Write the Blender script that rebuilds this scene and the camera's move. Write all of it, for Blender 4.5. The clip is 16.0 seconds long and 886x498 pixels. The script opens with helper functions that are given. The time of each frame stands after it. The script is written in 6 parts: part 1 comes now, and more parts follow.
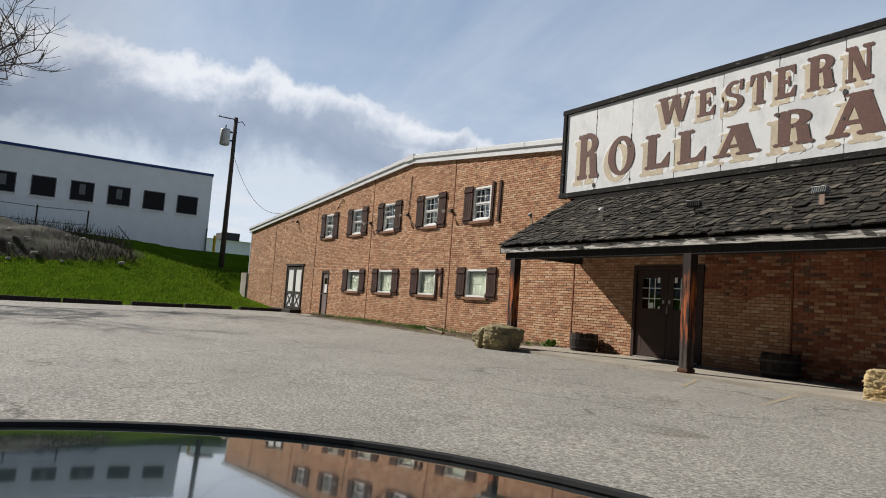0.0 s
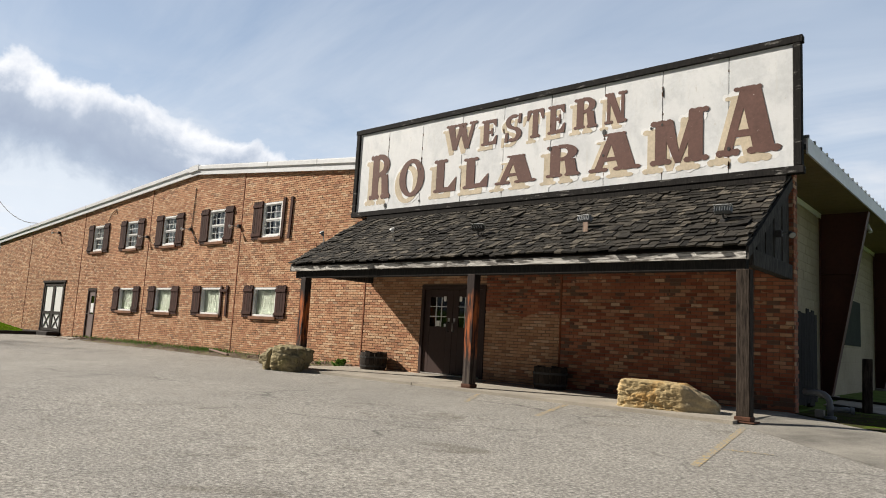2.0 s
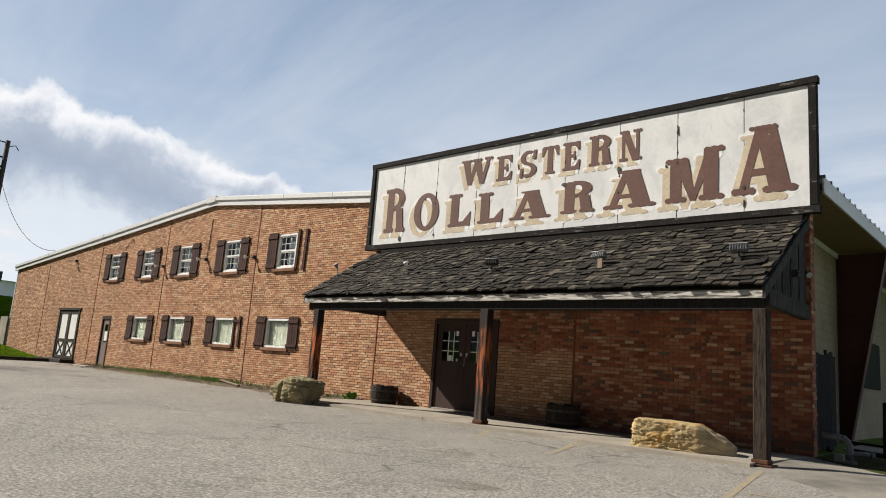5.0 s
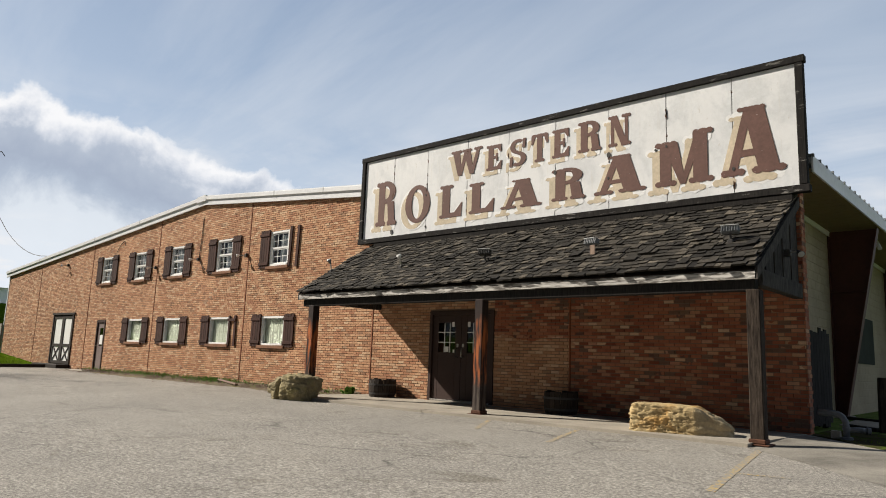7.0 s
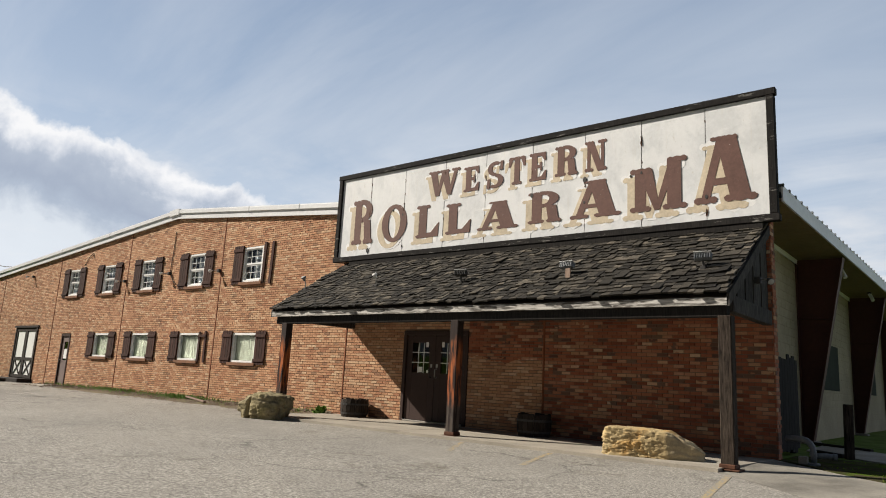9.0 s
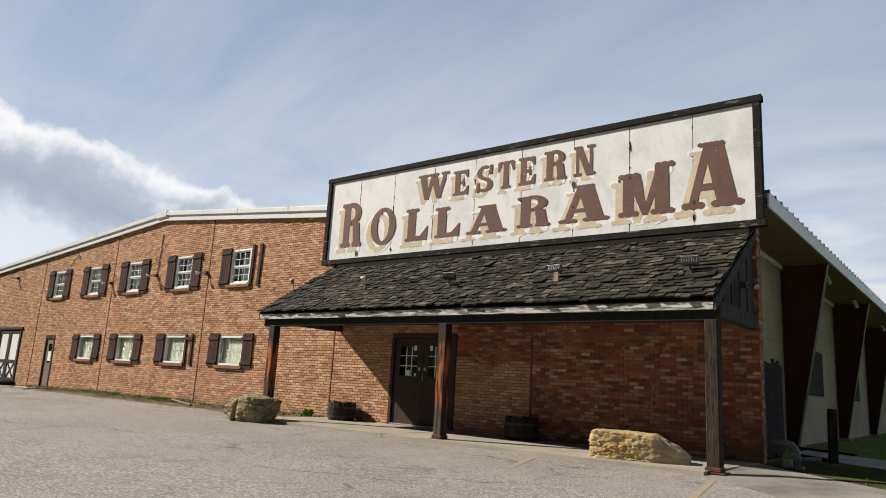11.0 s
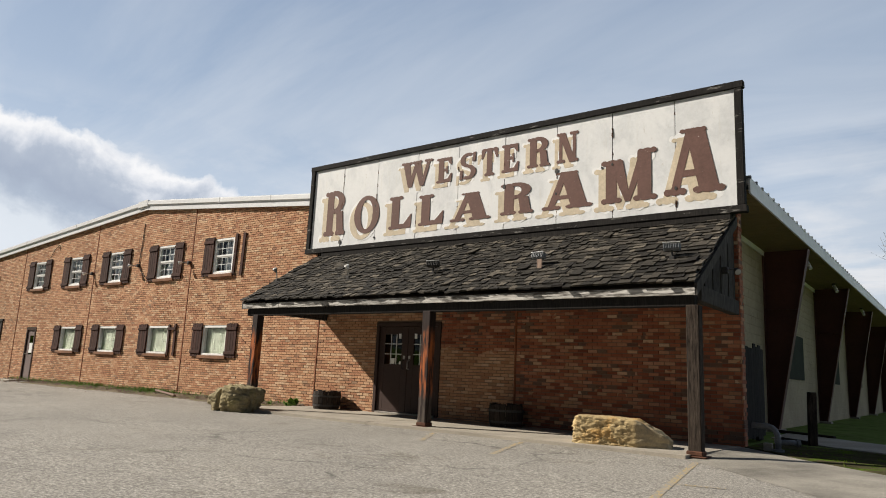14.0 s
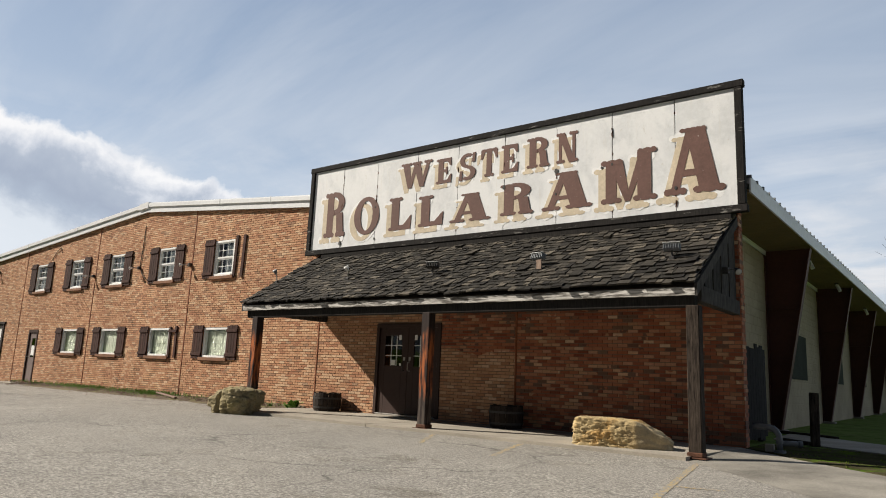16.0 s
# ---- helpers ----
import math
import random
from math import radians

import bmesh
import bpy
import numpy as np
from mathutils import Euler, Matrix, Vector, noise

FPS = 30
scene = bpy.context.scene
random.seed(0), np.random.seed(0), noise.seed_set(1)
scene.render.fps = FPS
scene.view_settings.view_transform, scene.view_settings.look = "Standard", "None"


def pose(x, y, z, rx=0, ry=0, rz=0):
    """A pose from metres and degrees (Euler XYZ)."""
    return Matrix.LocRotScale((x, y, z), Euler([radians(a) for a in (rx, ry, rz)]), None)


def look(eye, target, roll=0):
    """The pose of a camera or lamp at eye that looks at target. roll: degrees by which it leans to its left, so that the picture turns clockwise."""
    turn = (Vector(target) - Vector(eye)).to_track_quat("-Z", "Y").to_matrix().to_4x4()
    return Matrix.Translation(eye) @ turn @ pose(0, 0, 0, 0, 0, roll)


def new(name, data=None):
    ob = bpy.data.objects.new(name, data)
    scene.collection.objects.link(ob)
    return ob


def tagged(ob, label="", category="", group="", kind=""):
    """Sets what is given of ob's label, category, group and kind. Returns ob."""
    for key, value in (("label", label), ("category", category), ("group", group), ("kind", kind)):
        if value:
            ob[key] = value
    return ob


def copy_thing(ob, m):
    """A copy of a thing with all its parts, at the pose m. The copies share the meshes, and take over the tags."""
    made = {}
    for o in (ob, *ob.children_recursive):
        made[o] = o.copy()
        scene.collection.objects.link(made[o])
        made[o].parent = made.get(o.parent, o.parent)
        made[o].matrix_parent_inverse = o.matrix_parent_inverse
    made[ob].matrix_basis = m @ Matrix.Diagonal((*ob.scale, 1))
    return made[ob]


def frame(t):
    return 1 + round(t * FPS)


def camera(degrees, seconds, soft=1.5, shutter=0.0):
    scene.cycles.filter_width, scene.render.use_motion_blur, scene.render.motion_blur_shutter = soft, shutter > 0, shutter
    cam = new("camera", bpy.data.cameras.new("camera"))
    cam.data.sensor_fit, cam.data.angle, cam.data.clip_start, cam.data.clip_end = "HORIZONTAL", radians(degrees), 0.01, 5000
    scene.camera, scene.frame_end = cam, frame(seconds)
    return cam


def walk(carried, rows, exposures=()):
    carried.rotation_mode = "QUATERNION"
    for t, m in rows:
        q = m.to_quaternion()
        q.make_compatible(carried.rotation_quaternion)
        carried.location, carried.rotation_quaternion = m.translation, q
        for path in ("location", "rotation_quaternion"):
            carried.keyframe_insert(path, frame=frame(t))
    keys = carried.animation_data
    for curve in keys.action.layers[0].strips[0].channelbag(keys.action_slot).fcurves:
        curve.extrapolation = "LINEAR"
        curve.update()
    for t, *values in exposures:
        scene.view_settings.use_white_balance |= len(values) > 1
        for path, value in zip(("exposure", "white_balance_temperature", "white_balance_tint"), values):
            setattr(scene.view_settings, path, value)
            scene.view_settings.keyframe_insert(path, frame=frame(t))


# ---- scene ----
cam = camera(65.7, 16.0, soft=1.0)
PATH = [
    (0, (11.533, -12.714, 0.870), (9.844, -11.656, 1.032), 4.12),
    (0.5, (11.544, -12.855, 0.925), (10.028, -11.566, 1.124), 0.78),
    (1, (11.518, -12.875, 0.910), (10.081, -11.507, 1.161), 3.82),
    (1.5, (11.479, -12.845, 0.910), (10.139, -11.382, 1.157), 3.19),
    (2, (11.495, -12.680, 0.925), (10.201, -11.176, 1.174), 3.23),
    (2.5, (11.513, -12.591, 0.935), (10.221, -11.086, 1.196), 3.33),
    (3, (11.500, -12.550, 0.940), (10.189, -11.069, 1.235), 3.52),
    (3.5, (11.489, -12.582, 0.934), (10.148, -11.143, 1.298), 3.8),
    (4, (11.496, -12.666, 0.936), (10.156, -11.227, 1.303), 3.8),
    (4.5, (11.491, -12.7, 0.907), (10.173, -11.239, 1.261), 4.6),
    (7, (11.498, -12.679, 0.946), (10.192, -11.198, 1.265), 2.2),
    (7.5, (11.492, -12.691, 0.962), (10.196, -11.201, 1.272), 1.7),
    (8, (11.491, -12.699, 0.943), (10.202, -11.203, 1.263), 2.1),
    (8.5, (11.462, -12.728, 0.966), (10.203, -11.218, 1.332), 2.9),
    (11, (11.466, -12.75, 0.926), (10.251, -11.21, 1.319), 3.3),
    (11.5, (11.502, -12.632, 0.962), (10.344, -11.057, 1.382), 2.6),
    (12, (11.526, -12.594, 0.953), (10.362, -11.018, 1.359), 2.6),
    (12.5, (11.512, -12.612, 0.935), (10.341, -11.035, 1.31), 2.9),
    (13, (11.518, -12.593, 0.936), (10.341, -11.016, 1.294), 3.5),
    (13.5, (11.531, -12.559, 0.932), (10.342, -10.991, 1.287), 3.3),
    (14, (11.485, -12.687, 0.92), (10.3, -11.117, 1.282), 2.7),
    (14.5, (11.515, -12.599, 0.938), (10.331, -11.028, 1.297), 2.5),
    (15, (11.503, -12.627, 0.929), (10.318, -11.058, 1.298), 2.7),
    (15.5, (11.515, -12.603, 0.944), (10.332, -11.033, 1.312), 2.7),
    (16, (11.515, -12.603, 0.936), (10.323, -11.039, 1.3), 2.5),
]
EXPOSURES = [(0, 0.41, 6300, 10), (0.5, 0.41, 6450, 10), (1, 0.50, 6500, 10), (1.5, 0.54, 6550, 10), (2, 0.66, 6550, 10), (3, 0.70, 6550, 10), (3.5, 0.57, 6600, 10), (4.5, 0.57, 6600, 10), (8, 0.57, 6680, 10), (16, 0.57, 6680, 10)]
walk(cam, [(t, look(eye, target, roll)) for t, eye, target, roll in PATH], EXPOSURES)

# ---- world, sun ----
SUN_DIR = Vector((1.0, 0.52, -0.80)).normalized()        # the way that the sunlight travels
SUN_EL = math.asin(-SUN_DIR.z)
SUN_AZ = math.atan2(-SUN_DIR.x, -SUN_DIR.y)              # clockwise from +y
sun = new("sun", bpy.data.lights.new("sun", "SUN"))
sun.data.energy, sun.data.angle, sun.data.color = 5.0, radians(0.6), (1.0, 0.94, 0.85)
sun.rotation_mode = "QUATERNION"
sun.rotation_quaternion = SUN_DIR.to_track_quat("-Z", "Y")


class Nodes:
    """A thin wrapper to build node trees in few lines."""

    def __init__(self, tree):
        self.t = tree
        tree.nodes.clear()

    def add(self, kind, **sets):
        n = self.t.nodes.new(kind)
        for k, v in sets.items():
            setattr(n, k, v)
        return n

    def wire(self, a, b):
        self.t.links.new(a, b)

    def feed(self, socket, v):
        if isinstance(v, bpy.types.NodeSocket):
            self.wire(v, socket)
        elif v is not None:
            socket.default_value = v

    def math(self, op, a, b=None, clamp=False):
        n = self.add("ShaderNodeMath", operation=op, use_clamp=clamp)
        self.feed(n.inputs[0], a)
        self.feed(n.inputs[1], b)
        return n.outputs[0]

    def noise(self, vec, scale, detail=4.0, rough=0.55, distort=0.0):
        n = self.add("ShaderNodeTexNoise")
        self.feed(n.inputs["Vector"], vec)
        n.inputs["Scale"].default_value, n.inputs["Detail"].default_value = scale, detail
        n.inputs["Roughness"].default_value, n.inputs["Distortion"].default_value = rough, distort
        return n.outputs["Fac"]

    def ramp(self, fac, stops):
        n = self.add("ShaderNodeValToRGB")
        e = n.color_ramp.elements
        while len(e) < len(stops):
            e.new(0.5)
        for k, (p, c) in enumerate(stops):
            e[k].position = p
            e[k].color = (*c, 1) if isinstance(c, tuple) else (c, c, c, 1)
        self.feed(n.inputs["Fac"], fac)
        return n.outputs["Color"]

    def mix(self, fac, a, b, mode="MIX"):
        n = self.add("ShaderNodeMix", data_type="RGBA", blend_type=mode)
        for key, v in ((0, fac), (6, a), (7, b)):
            if isinstance(v, tuple) and len(v) == 3:
                v = (*v, 1)
            self.feed(n.inputs[key], v)
        return n.outputs[2]

    def stretch(self, vec, sx, sy, sz):
        n = self.add("ShaderNodeMapping")
        self.feed(n.inputs["Vector"], vec)
        n.inputs["Scale"].default_value = (sx, sy, sz)
        return n.outputs["Vector"]


def build_sky():
    world = bpy.data.worlds.new("sky")
    scene.world = world
    world.use_nodes = True
    n = Nodes(world.node_tree)
    sky = n.add("ShaderNodeTexSky", sky_type="NISHITA", sun_disc=False, sun_elevation=SUN_EL, sun_rotation=SUN_AZ, dust_density=1.5)
    way = n.add("ShaderNodeTexCoord").outputs["Generated"]
    sep = n.add("ShaderNodeSeparateXYZ")
    n.wire(way, sep.inputs[0])
    x, y, z = sep.outputs
    # a flat cloud layer: the way divided by its height
    h = n.math("MAXIMUM", n.math("ADD", z, 0.10), 0.06)
    flat = n.add("ShaderNodeCombineXYZ")
    n.wire(n.math("DIVIDE", x, h), flat.inputs[0])
    n.wire(n.math("DIVIDE", y, h), flat.inputs[1])
    veil = n.noise(n.stretch(flat.outputs[0], 0.35, 1.3, 1.0), 0.8, 7, 0.62, 0.7)
    veil = n.ramp(veil, [(0.40, 0.0), (0.75, 1.0)])
    puff = n.noise(flat.outputs[0], 1.7, 8, 0.6, 0.2)
    # the big bank in the west: its upper edge falls towards the north
    az = n.math("ARCTAN2", n.math("MULTIPLY", x, -1.0), y)          # radians, from +y to the west
    el = n.math("ARCSINE", z)
    rag = n.noise(way, 7.0, 9, 0.60, 0.3)
    fine = n.noise(way, 22.0, 7, 0.6, 0.2)
    edge = n.math("ADD", n.math("MULTIPLY", n.math("MINIMUM", n.math("SUBTRACT", az, 1.28), 0.0), 0.22), 0.312)
    edge = n.math("ADD", edge, n.math("MULTIPLY", n.math("SUBTRACT", rag, 0.5), 0.085))
    edge = n.math("ADD", edge, n.math("MULTIPLY", n.math("SUBTRACT", fine, 0.5), 0.05))
    depth = n.math("SUBTRACT", edge, el)                            # how far below the upper edge
    bank = n.math("MULTIPLY", n.ramp(depth, [(0.0, 0.0), (0.012, 1.0)]), n.ramp(n.math("MULTIPLY", az, 0.5), [(0.38, 0.0), (0.46, 1.0)]))
    soft = n.math("ADD", depth, n.math("MULTIPLY", n.math("SUBTRACT", rag, 0.5), 0.10))
    belly = n.ramp(soft, [(0.0, (0.98, 0.99, 1.02)), (0.016, (0.94, 0.96, 1.0)), (0.034, (0.70, 0.75, 0.84)), (0.052, (0.47, 0.54, 0.66)), (0.085, (0.40, 0.47, 0.60)), (0.108, (0.45, 0.53, 0.66)), (0.145, (0.74, 0.81, 0.90)), (0.24, (0.80, 0.87, 0.96))])
    lowc = n.math("MULTIPLY", n.ramp(puff, [(0.46, 0.0), (0.62, 0.9)]), n.ramp(z, [(0.12, 1.0), (0.36, 0.0)]))
    blue = n.ramp(z, [(0.0, (0.74, 0.83, 0.93)), (0.22, (0.54, 0.66, 0.83)), (0.5, (0.34, 0.45, 0.63)), (1.0, (0.09, 0.12, 0.19))])
    col = n.mix(0.25, blue, n.mix(1.0, sky.outputs[0], (SKY_K, SKY_K, SKY_K), "MULTIPLY"))
    high = n.ramp(z, [(0.35, 1.0), (0.75, 0.12)])
    col = n.mix(n.math("MULTIPLY", n.math("MULTIPLY", veil, 0.62), high), col, (0.84, 0.88, 0.93))
    col = n.mix(n.math("MULTIPLY", n.ramp(z, [(0.0, 1.0), (0.32, 0.0)]), 0.28), col, (0.82, 0.86, 0.92))
    col = n.mix(lowc, col, (0.84, 0.86, 0.90))
    col = n.mix(bank, col, belly)
    col = n.mix(n.math("MULTIPLY", n.ramp(puff, [(0.50, 0.0), (0.62, 0.7)]), n.math("MULTIPLY", bank, n.ramp(depth, [(0.15, 0.0), (0.20, 1.0)]))), col, (0.92, 0.92, 0.93))
    # the unseen southern sky is dimmed to deepen the shade under the porch
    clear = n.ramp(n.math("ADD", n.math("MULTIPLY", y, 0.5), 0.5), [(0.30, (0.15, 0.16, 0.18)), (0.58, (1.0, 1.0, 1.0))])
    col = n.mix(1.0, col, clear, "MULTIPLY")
    # towards the east it is deeper blue between clouds, dimmed also for the side wall
    east = n.ramp(n.math("ADD", n.math("MULTIPLY", x, 0.5), 0.5), [(0.42, 0.0), (0.58, 1.0)])
    east = n.mix(n.math("MULTIPLY", east, n.ramp(z, [(0.20, 1.0), (0.62, 0.0)])), (1.0, 1.0, 1.0), (0.70, 0.72, 0.75))
    east_puff = n.ramp(n.noise(n.stretch(flat.outputs[0], 0.9, 1.6, 1.0), 1.1, 8, 0.6, 0.3), [(0.47, 0.0), (0.62, 0.75)])
    col = n.mix(1.0, col, n.mix(east_puff, east, (1.0, 1.0, 1.0)), "MULTIPLY")
    out = n.add("ShaderNodeOutputWorld")
    bg = n.add("ShaderNodeBackground")
    n.wire(col, bg.inputs["Color"])
    bg.inputs["Strength"].default_value = 0.66
    n.wire(bg.outputs[0], out.inputs[0])


SKY_K = 0.10
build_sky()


# ---- materials ----
def material(name, colour, rough=0.85, bump=0.0, bump_scale=40.0, metal=0.0, coat=0.0, spec=0.22):
    """colour(n, p) gives a colour socket or an rgb; p is the object position in metres."""
    m = bpy.data.materials.new(name)
    m.use_nodes = True
    n = Nodes(m.node_tree)
    p = n.add("ShaderNodeNewGeometry").outputs["Position"]
    b = n.add("ShaderNodeBsdfPrincipled")
    c = colour(n, p) if callable(colour) else (*colour, 1)
    n.feed(b.inputs["Base Color"], c)
    b.inputs["Metallic"].default_value, b.inputs["Coat Weight"].default_value = metal, coat
    b.inputs["Specular IOR Level"].default_value = spec
    rv = n.noise(p, bump_scale * 0.3, 3)
    n.wire(n.math("ADD", n.math("MULTIPLY", n.math("SUBTRACT", rv, 0.5), 0.25 * min(rough, 0.6)), rough, True), b.inputs["Roughness"])
    if bump:
        bp = n.add("ShaderNodeBump")
        bp.inputs["Strength"].default_value, bp.inputs["Distance"].default_value = bump, 0.01
        n.wire(n.noise(p, bump_scale, 6, 0.6), bp.inputs["Height"])
        n.wire(bp.outputs[0], b.inputs["Normal"])
    o = n.add("ShaderNodeOutputMaterial")
    n.wire(b.outputs[0], o.inputs[0])
    return m


def rand_piece(n):
    """A random number for each piece, be it an object of its own or an island of a joined mesh."""
    a = n.add("ShaderNodeObjectInfo").outputs["Random"]
    b = n.add("ShaderNodeNewGeometry").outputs["Random Per Island"]
    return n.math("FRACT", n.math("ADD", a, b))


def two_scale(n, p, base, big=0.6, small=25.0, amount=0.25, warm=(0.9, 0.85, 0.75)):
    """base, mottled by stains and by grain."""
    a = n.ramp(n.noise(p, big, 5, 0.65), [(0.3, (1 - amount, 1 - amount, 1 - amount)), (0.7, (1 + amount * 0.4,) * 3)])
    b = n.ramp(n.noise(p, small, 5, 0.7), [(0.3, (1 - amount * 0.8,) * 3), (0.7, (1 + amount * 0.5,) * 3)])
    return n.mix(1.0, n.mix(1.0, base, a, "MULTIPLY"), b, "MULTIPLY")


PANEL_X, DOOR_X = 3.96, 1.98   # east of the joint the brick is redder, with the porch's shade put in


def brick_colour(n, p):
    r = rand_piece(n)
    patch = n.noise(p, 1.1, 4, 0.6)
    dark = n.math("LESS_THAN", r, n.math("MAXIMUM", n.math("MULTIPLY", n.math("SUBTRACT", patch, 0.45), 1.9), 0.04))
    s = n.math("FRACT", n.math("MULTIPLY", r, 37.7))
    c = n.ramp(s, [(0.0, (0.37, 0.175, 0.098)), (0.3, (0.47, 0.250, 0.140)), (0.75, (0.54, 0.315, 0.182)), (1.0, (0.61, 0.42, 0.270))])
    # redder brick tones, deepened to carry the shade under the porch
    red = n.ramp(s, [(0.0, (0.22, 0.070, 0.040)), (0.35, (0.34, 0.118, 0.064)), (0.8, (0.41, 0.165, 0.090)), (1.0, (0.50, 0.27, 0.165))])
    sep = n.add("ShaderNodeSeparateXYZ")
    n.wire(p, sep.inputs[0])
    porch_red_shade = n.math("GREATER_THAN", sep.outputs[0], PANEL_X)
    # beside the door the upper bricks get the porch's shade as dark red too
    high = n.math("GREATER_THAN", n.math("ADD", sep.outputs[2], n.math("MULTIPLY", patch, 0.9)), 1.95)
    porch_red_shade = n.math("MAXIMUM", porch_red_shade, n.math("MULTIPLY", high, n.math("GREATER_THAN", sep.outputs[0], DOOR_X)))
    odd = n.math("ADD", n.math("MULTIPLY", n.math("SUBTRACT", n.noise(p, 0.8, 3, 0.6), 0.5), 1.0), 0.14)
    c = n.mix(n.math("MULTIPLY", porch_red_shade, n.math("GREATER_THAN", n.math("FRACT", n.math("MULTIPLY", r, 91.3)), odd)), c, red)
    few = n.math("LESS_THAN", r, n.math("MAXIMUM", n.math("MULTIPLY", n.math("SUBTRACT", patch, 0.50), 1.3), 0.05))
    c = n.mix(n.math("MULTIPLY", n.math("MULTIPLY", dark, porch_red_shade), 0.8), c, (0.105, 0.070, 0.054))
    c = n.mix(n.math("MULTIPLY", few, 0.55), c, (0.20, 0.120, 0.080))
    return two_scale(n, p, c, 0.5, 30.0, 0.2)


def asphalt_colour(n, p):
    c = n.ramp(n.noise(p, 30.0, 6, 0.88), [(0.36, (0.072, 0.067, 0.060)), (0.5, (0.245, 0.230, 0.205)), (0.64, (0.52, 0.49, 0.437))])
    c = n.mix(1.0, c, n.ramp(n.noise(p, 0.30, 6, 0.65, 0.4), [(0.3, (0.84, 0.84, 0.84)), (0.65, (1.07, 1.06, 1.04))]), "MULTIPLY")
    c = n.mix(1.0, c, n.ramp(n.noise(p, 3.0, 5, 0.6), [(0.3, (0.90, 0.90, 0.90)), (0.7, (1.06, 1.06, 1.05))]), "MULTIPLY")
    stain = n.ramp(n.noise(n.stretch(p, 0.7, 1.2, 1.0), 0.9, 6, 0.65, 1.2), [(0.60, (1, 1, 1)), (0.70, (0.68, 0.66, 0.63))])
    crack = n.add("ShaderNodeTexVoronoi", feature="DISTANCE_TO_EDGE")
    bent = n.add("ShaderNodeVectorMath", operation="ADD")
    wob = n.add("ShaderNodeTexNoise")
    n.wire(p, wob.inputs["Vector"])
    wob.inputs["Scale"].default_value, wob.inputs["Detail"].default_value = 1.2, 5
    n.wire(p, bent.inputs[0])
    n.wire(wob.outputs["Color"], bent.inputs[1])
    n.wire(bent.outputs[0], crack.inputs["Vector"])
    crack.inputs["Scale"].default_value = 0.22
    line = n.math("MULTIPLY", n.ramp(crack.outputs["Distance"], [(0.002, 0.8), (0.005, 0.0)]), n.ramp(n.noise(p, 0.5, 3), [(0.44, 0.0), (0.56, 1.0)]))
    return n.mix(line, n.mix(1.0, c, stain, "MULTIPLY"), (0.05, 0.047, 0.043))


def wood_colour(dark, pale, amount=1.0):
    def f(n, p):
        r = rand_piece(n)
        g = n.noise(n.stretch(p, 14.0, 14.0, 1.6), 3.0, 5, 0.65)
        c = n.mix(n.ramp(g, [(0.35, 0.0), (0.7, amount)]), dark, pale)
        return n.mix(1.0, c, n.ramp(r, [(0.0, 0.7), (1.0, 1.2)]), "MULTIPLY")
    return f


def shake_colour(n, p):
    r = rand_piece(n)
    c = n.ramp(r, [(0.0, (0.014, 0.012, 0.010)), (0.45, (0.030, 0.027, 0.022)), (0.85, (0.066, 0.058, 0.047)), (1.0, (0.14, 0.122, 0.098))])
    grain = n.noise(n.stretch(p, 26.0, 2.0, 2.0), 3.0, 5, 0.65)
    c = n.mix(1.0, c, n.ramp(grain, [(0.32, (0.55, 0.54, 0.52)), (0.68, (1.3, 1.28, 1.25))]), "MULTIPLY")
    return two_scale(n, p, c, 0.7, 40.0, 0.3)


def grass_colour(n, p):
    c = n.ramp(n.noise(p, 9.0, 7, 0.8), [(0.3, (0.022, 0.048, 0.004)), (0.5, (0.062, 0.118, 0.008)), (0.72, (0.125, 0.190, 0.014))])
    big = n.ramp(n.noise(p, 0.7, 6, 0.7), [(0.35, (0.60, 0.66, 0.6)), (0.62, (1.15, 1.1, 1.0))])
    return n.mix(1.0, c, big, "MULTIPLY")


def verge_colour(n, p):
    bare = n.ramp(n.noise(p, 1.6, 7, 0.72, 0.5), [(0.38, 0.1), (0.50, 0.9)])
    return n.mix(bare, grass_colour(n, p), two_scale(n, p, (0.078, 0.062, 0.042), 1.5, 25.0, 0.5))


def paint_white(n, p):
    """Old white paint: grey where it has worn, thick edges, ghosts of older lettering and drips."""
    c = two_scale(n, p, (0.622, 0.635, 0.642), 0.8, 14.0, 0.12)
    worn = n.ramp(n.noise(n.stretch(p, 1.0, 1.0, 0.7), 1.6, 7, 0.62, 0.8), [(0.44, 0.0), (0.56, 0.55)])
    c = n.mix(worn, c, (0.735, 0.738, 0.735))
    flake = n.ramp(n.noise(n.stretch(p, 7.0, 1.0, 2.2), 2.4, 7, 0.7, 0.6), [(0.62, 0.0), (0.68, 0.55)])
    c = n.mix(flake, c, (0.50, 0.48, 0.44))
    streak = n.noise(n.stretch(p, 9.0, 1.0, 0.5), 2.0, 6, 0.65)
    return n.mix(n.ramp(streak, [(0.58, 0.0), (0.76, 0.45)]), c, (0.56, 0.53, 0.47))


def peeled_black(n, p):
    """Black paint, peeled to grey wood in long flakes."""
    w = wood_colour((0.014, 0.013, 0.013), (0.045, 0.041, 0.037), 0.6)(n, p)
    bare = n.ramp(n.noise(n.stretch(p, 1.1, 4.0, 7.0), 2.2, 7, 0.7, 0.4), [(0.60, 0.0), (0.67, 0.75)])
    return n.mix(bare, w, (0.27, 0.26, 0.24))


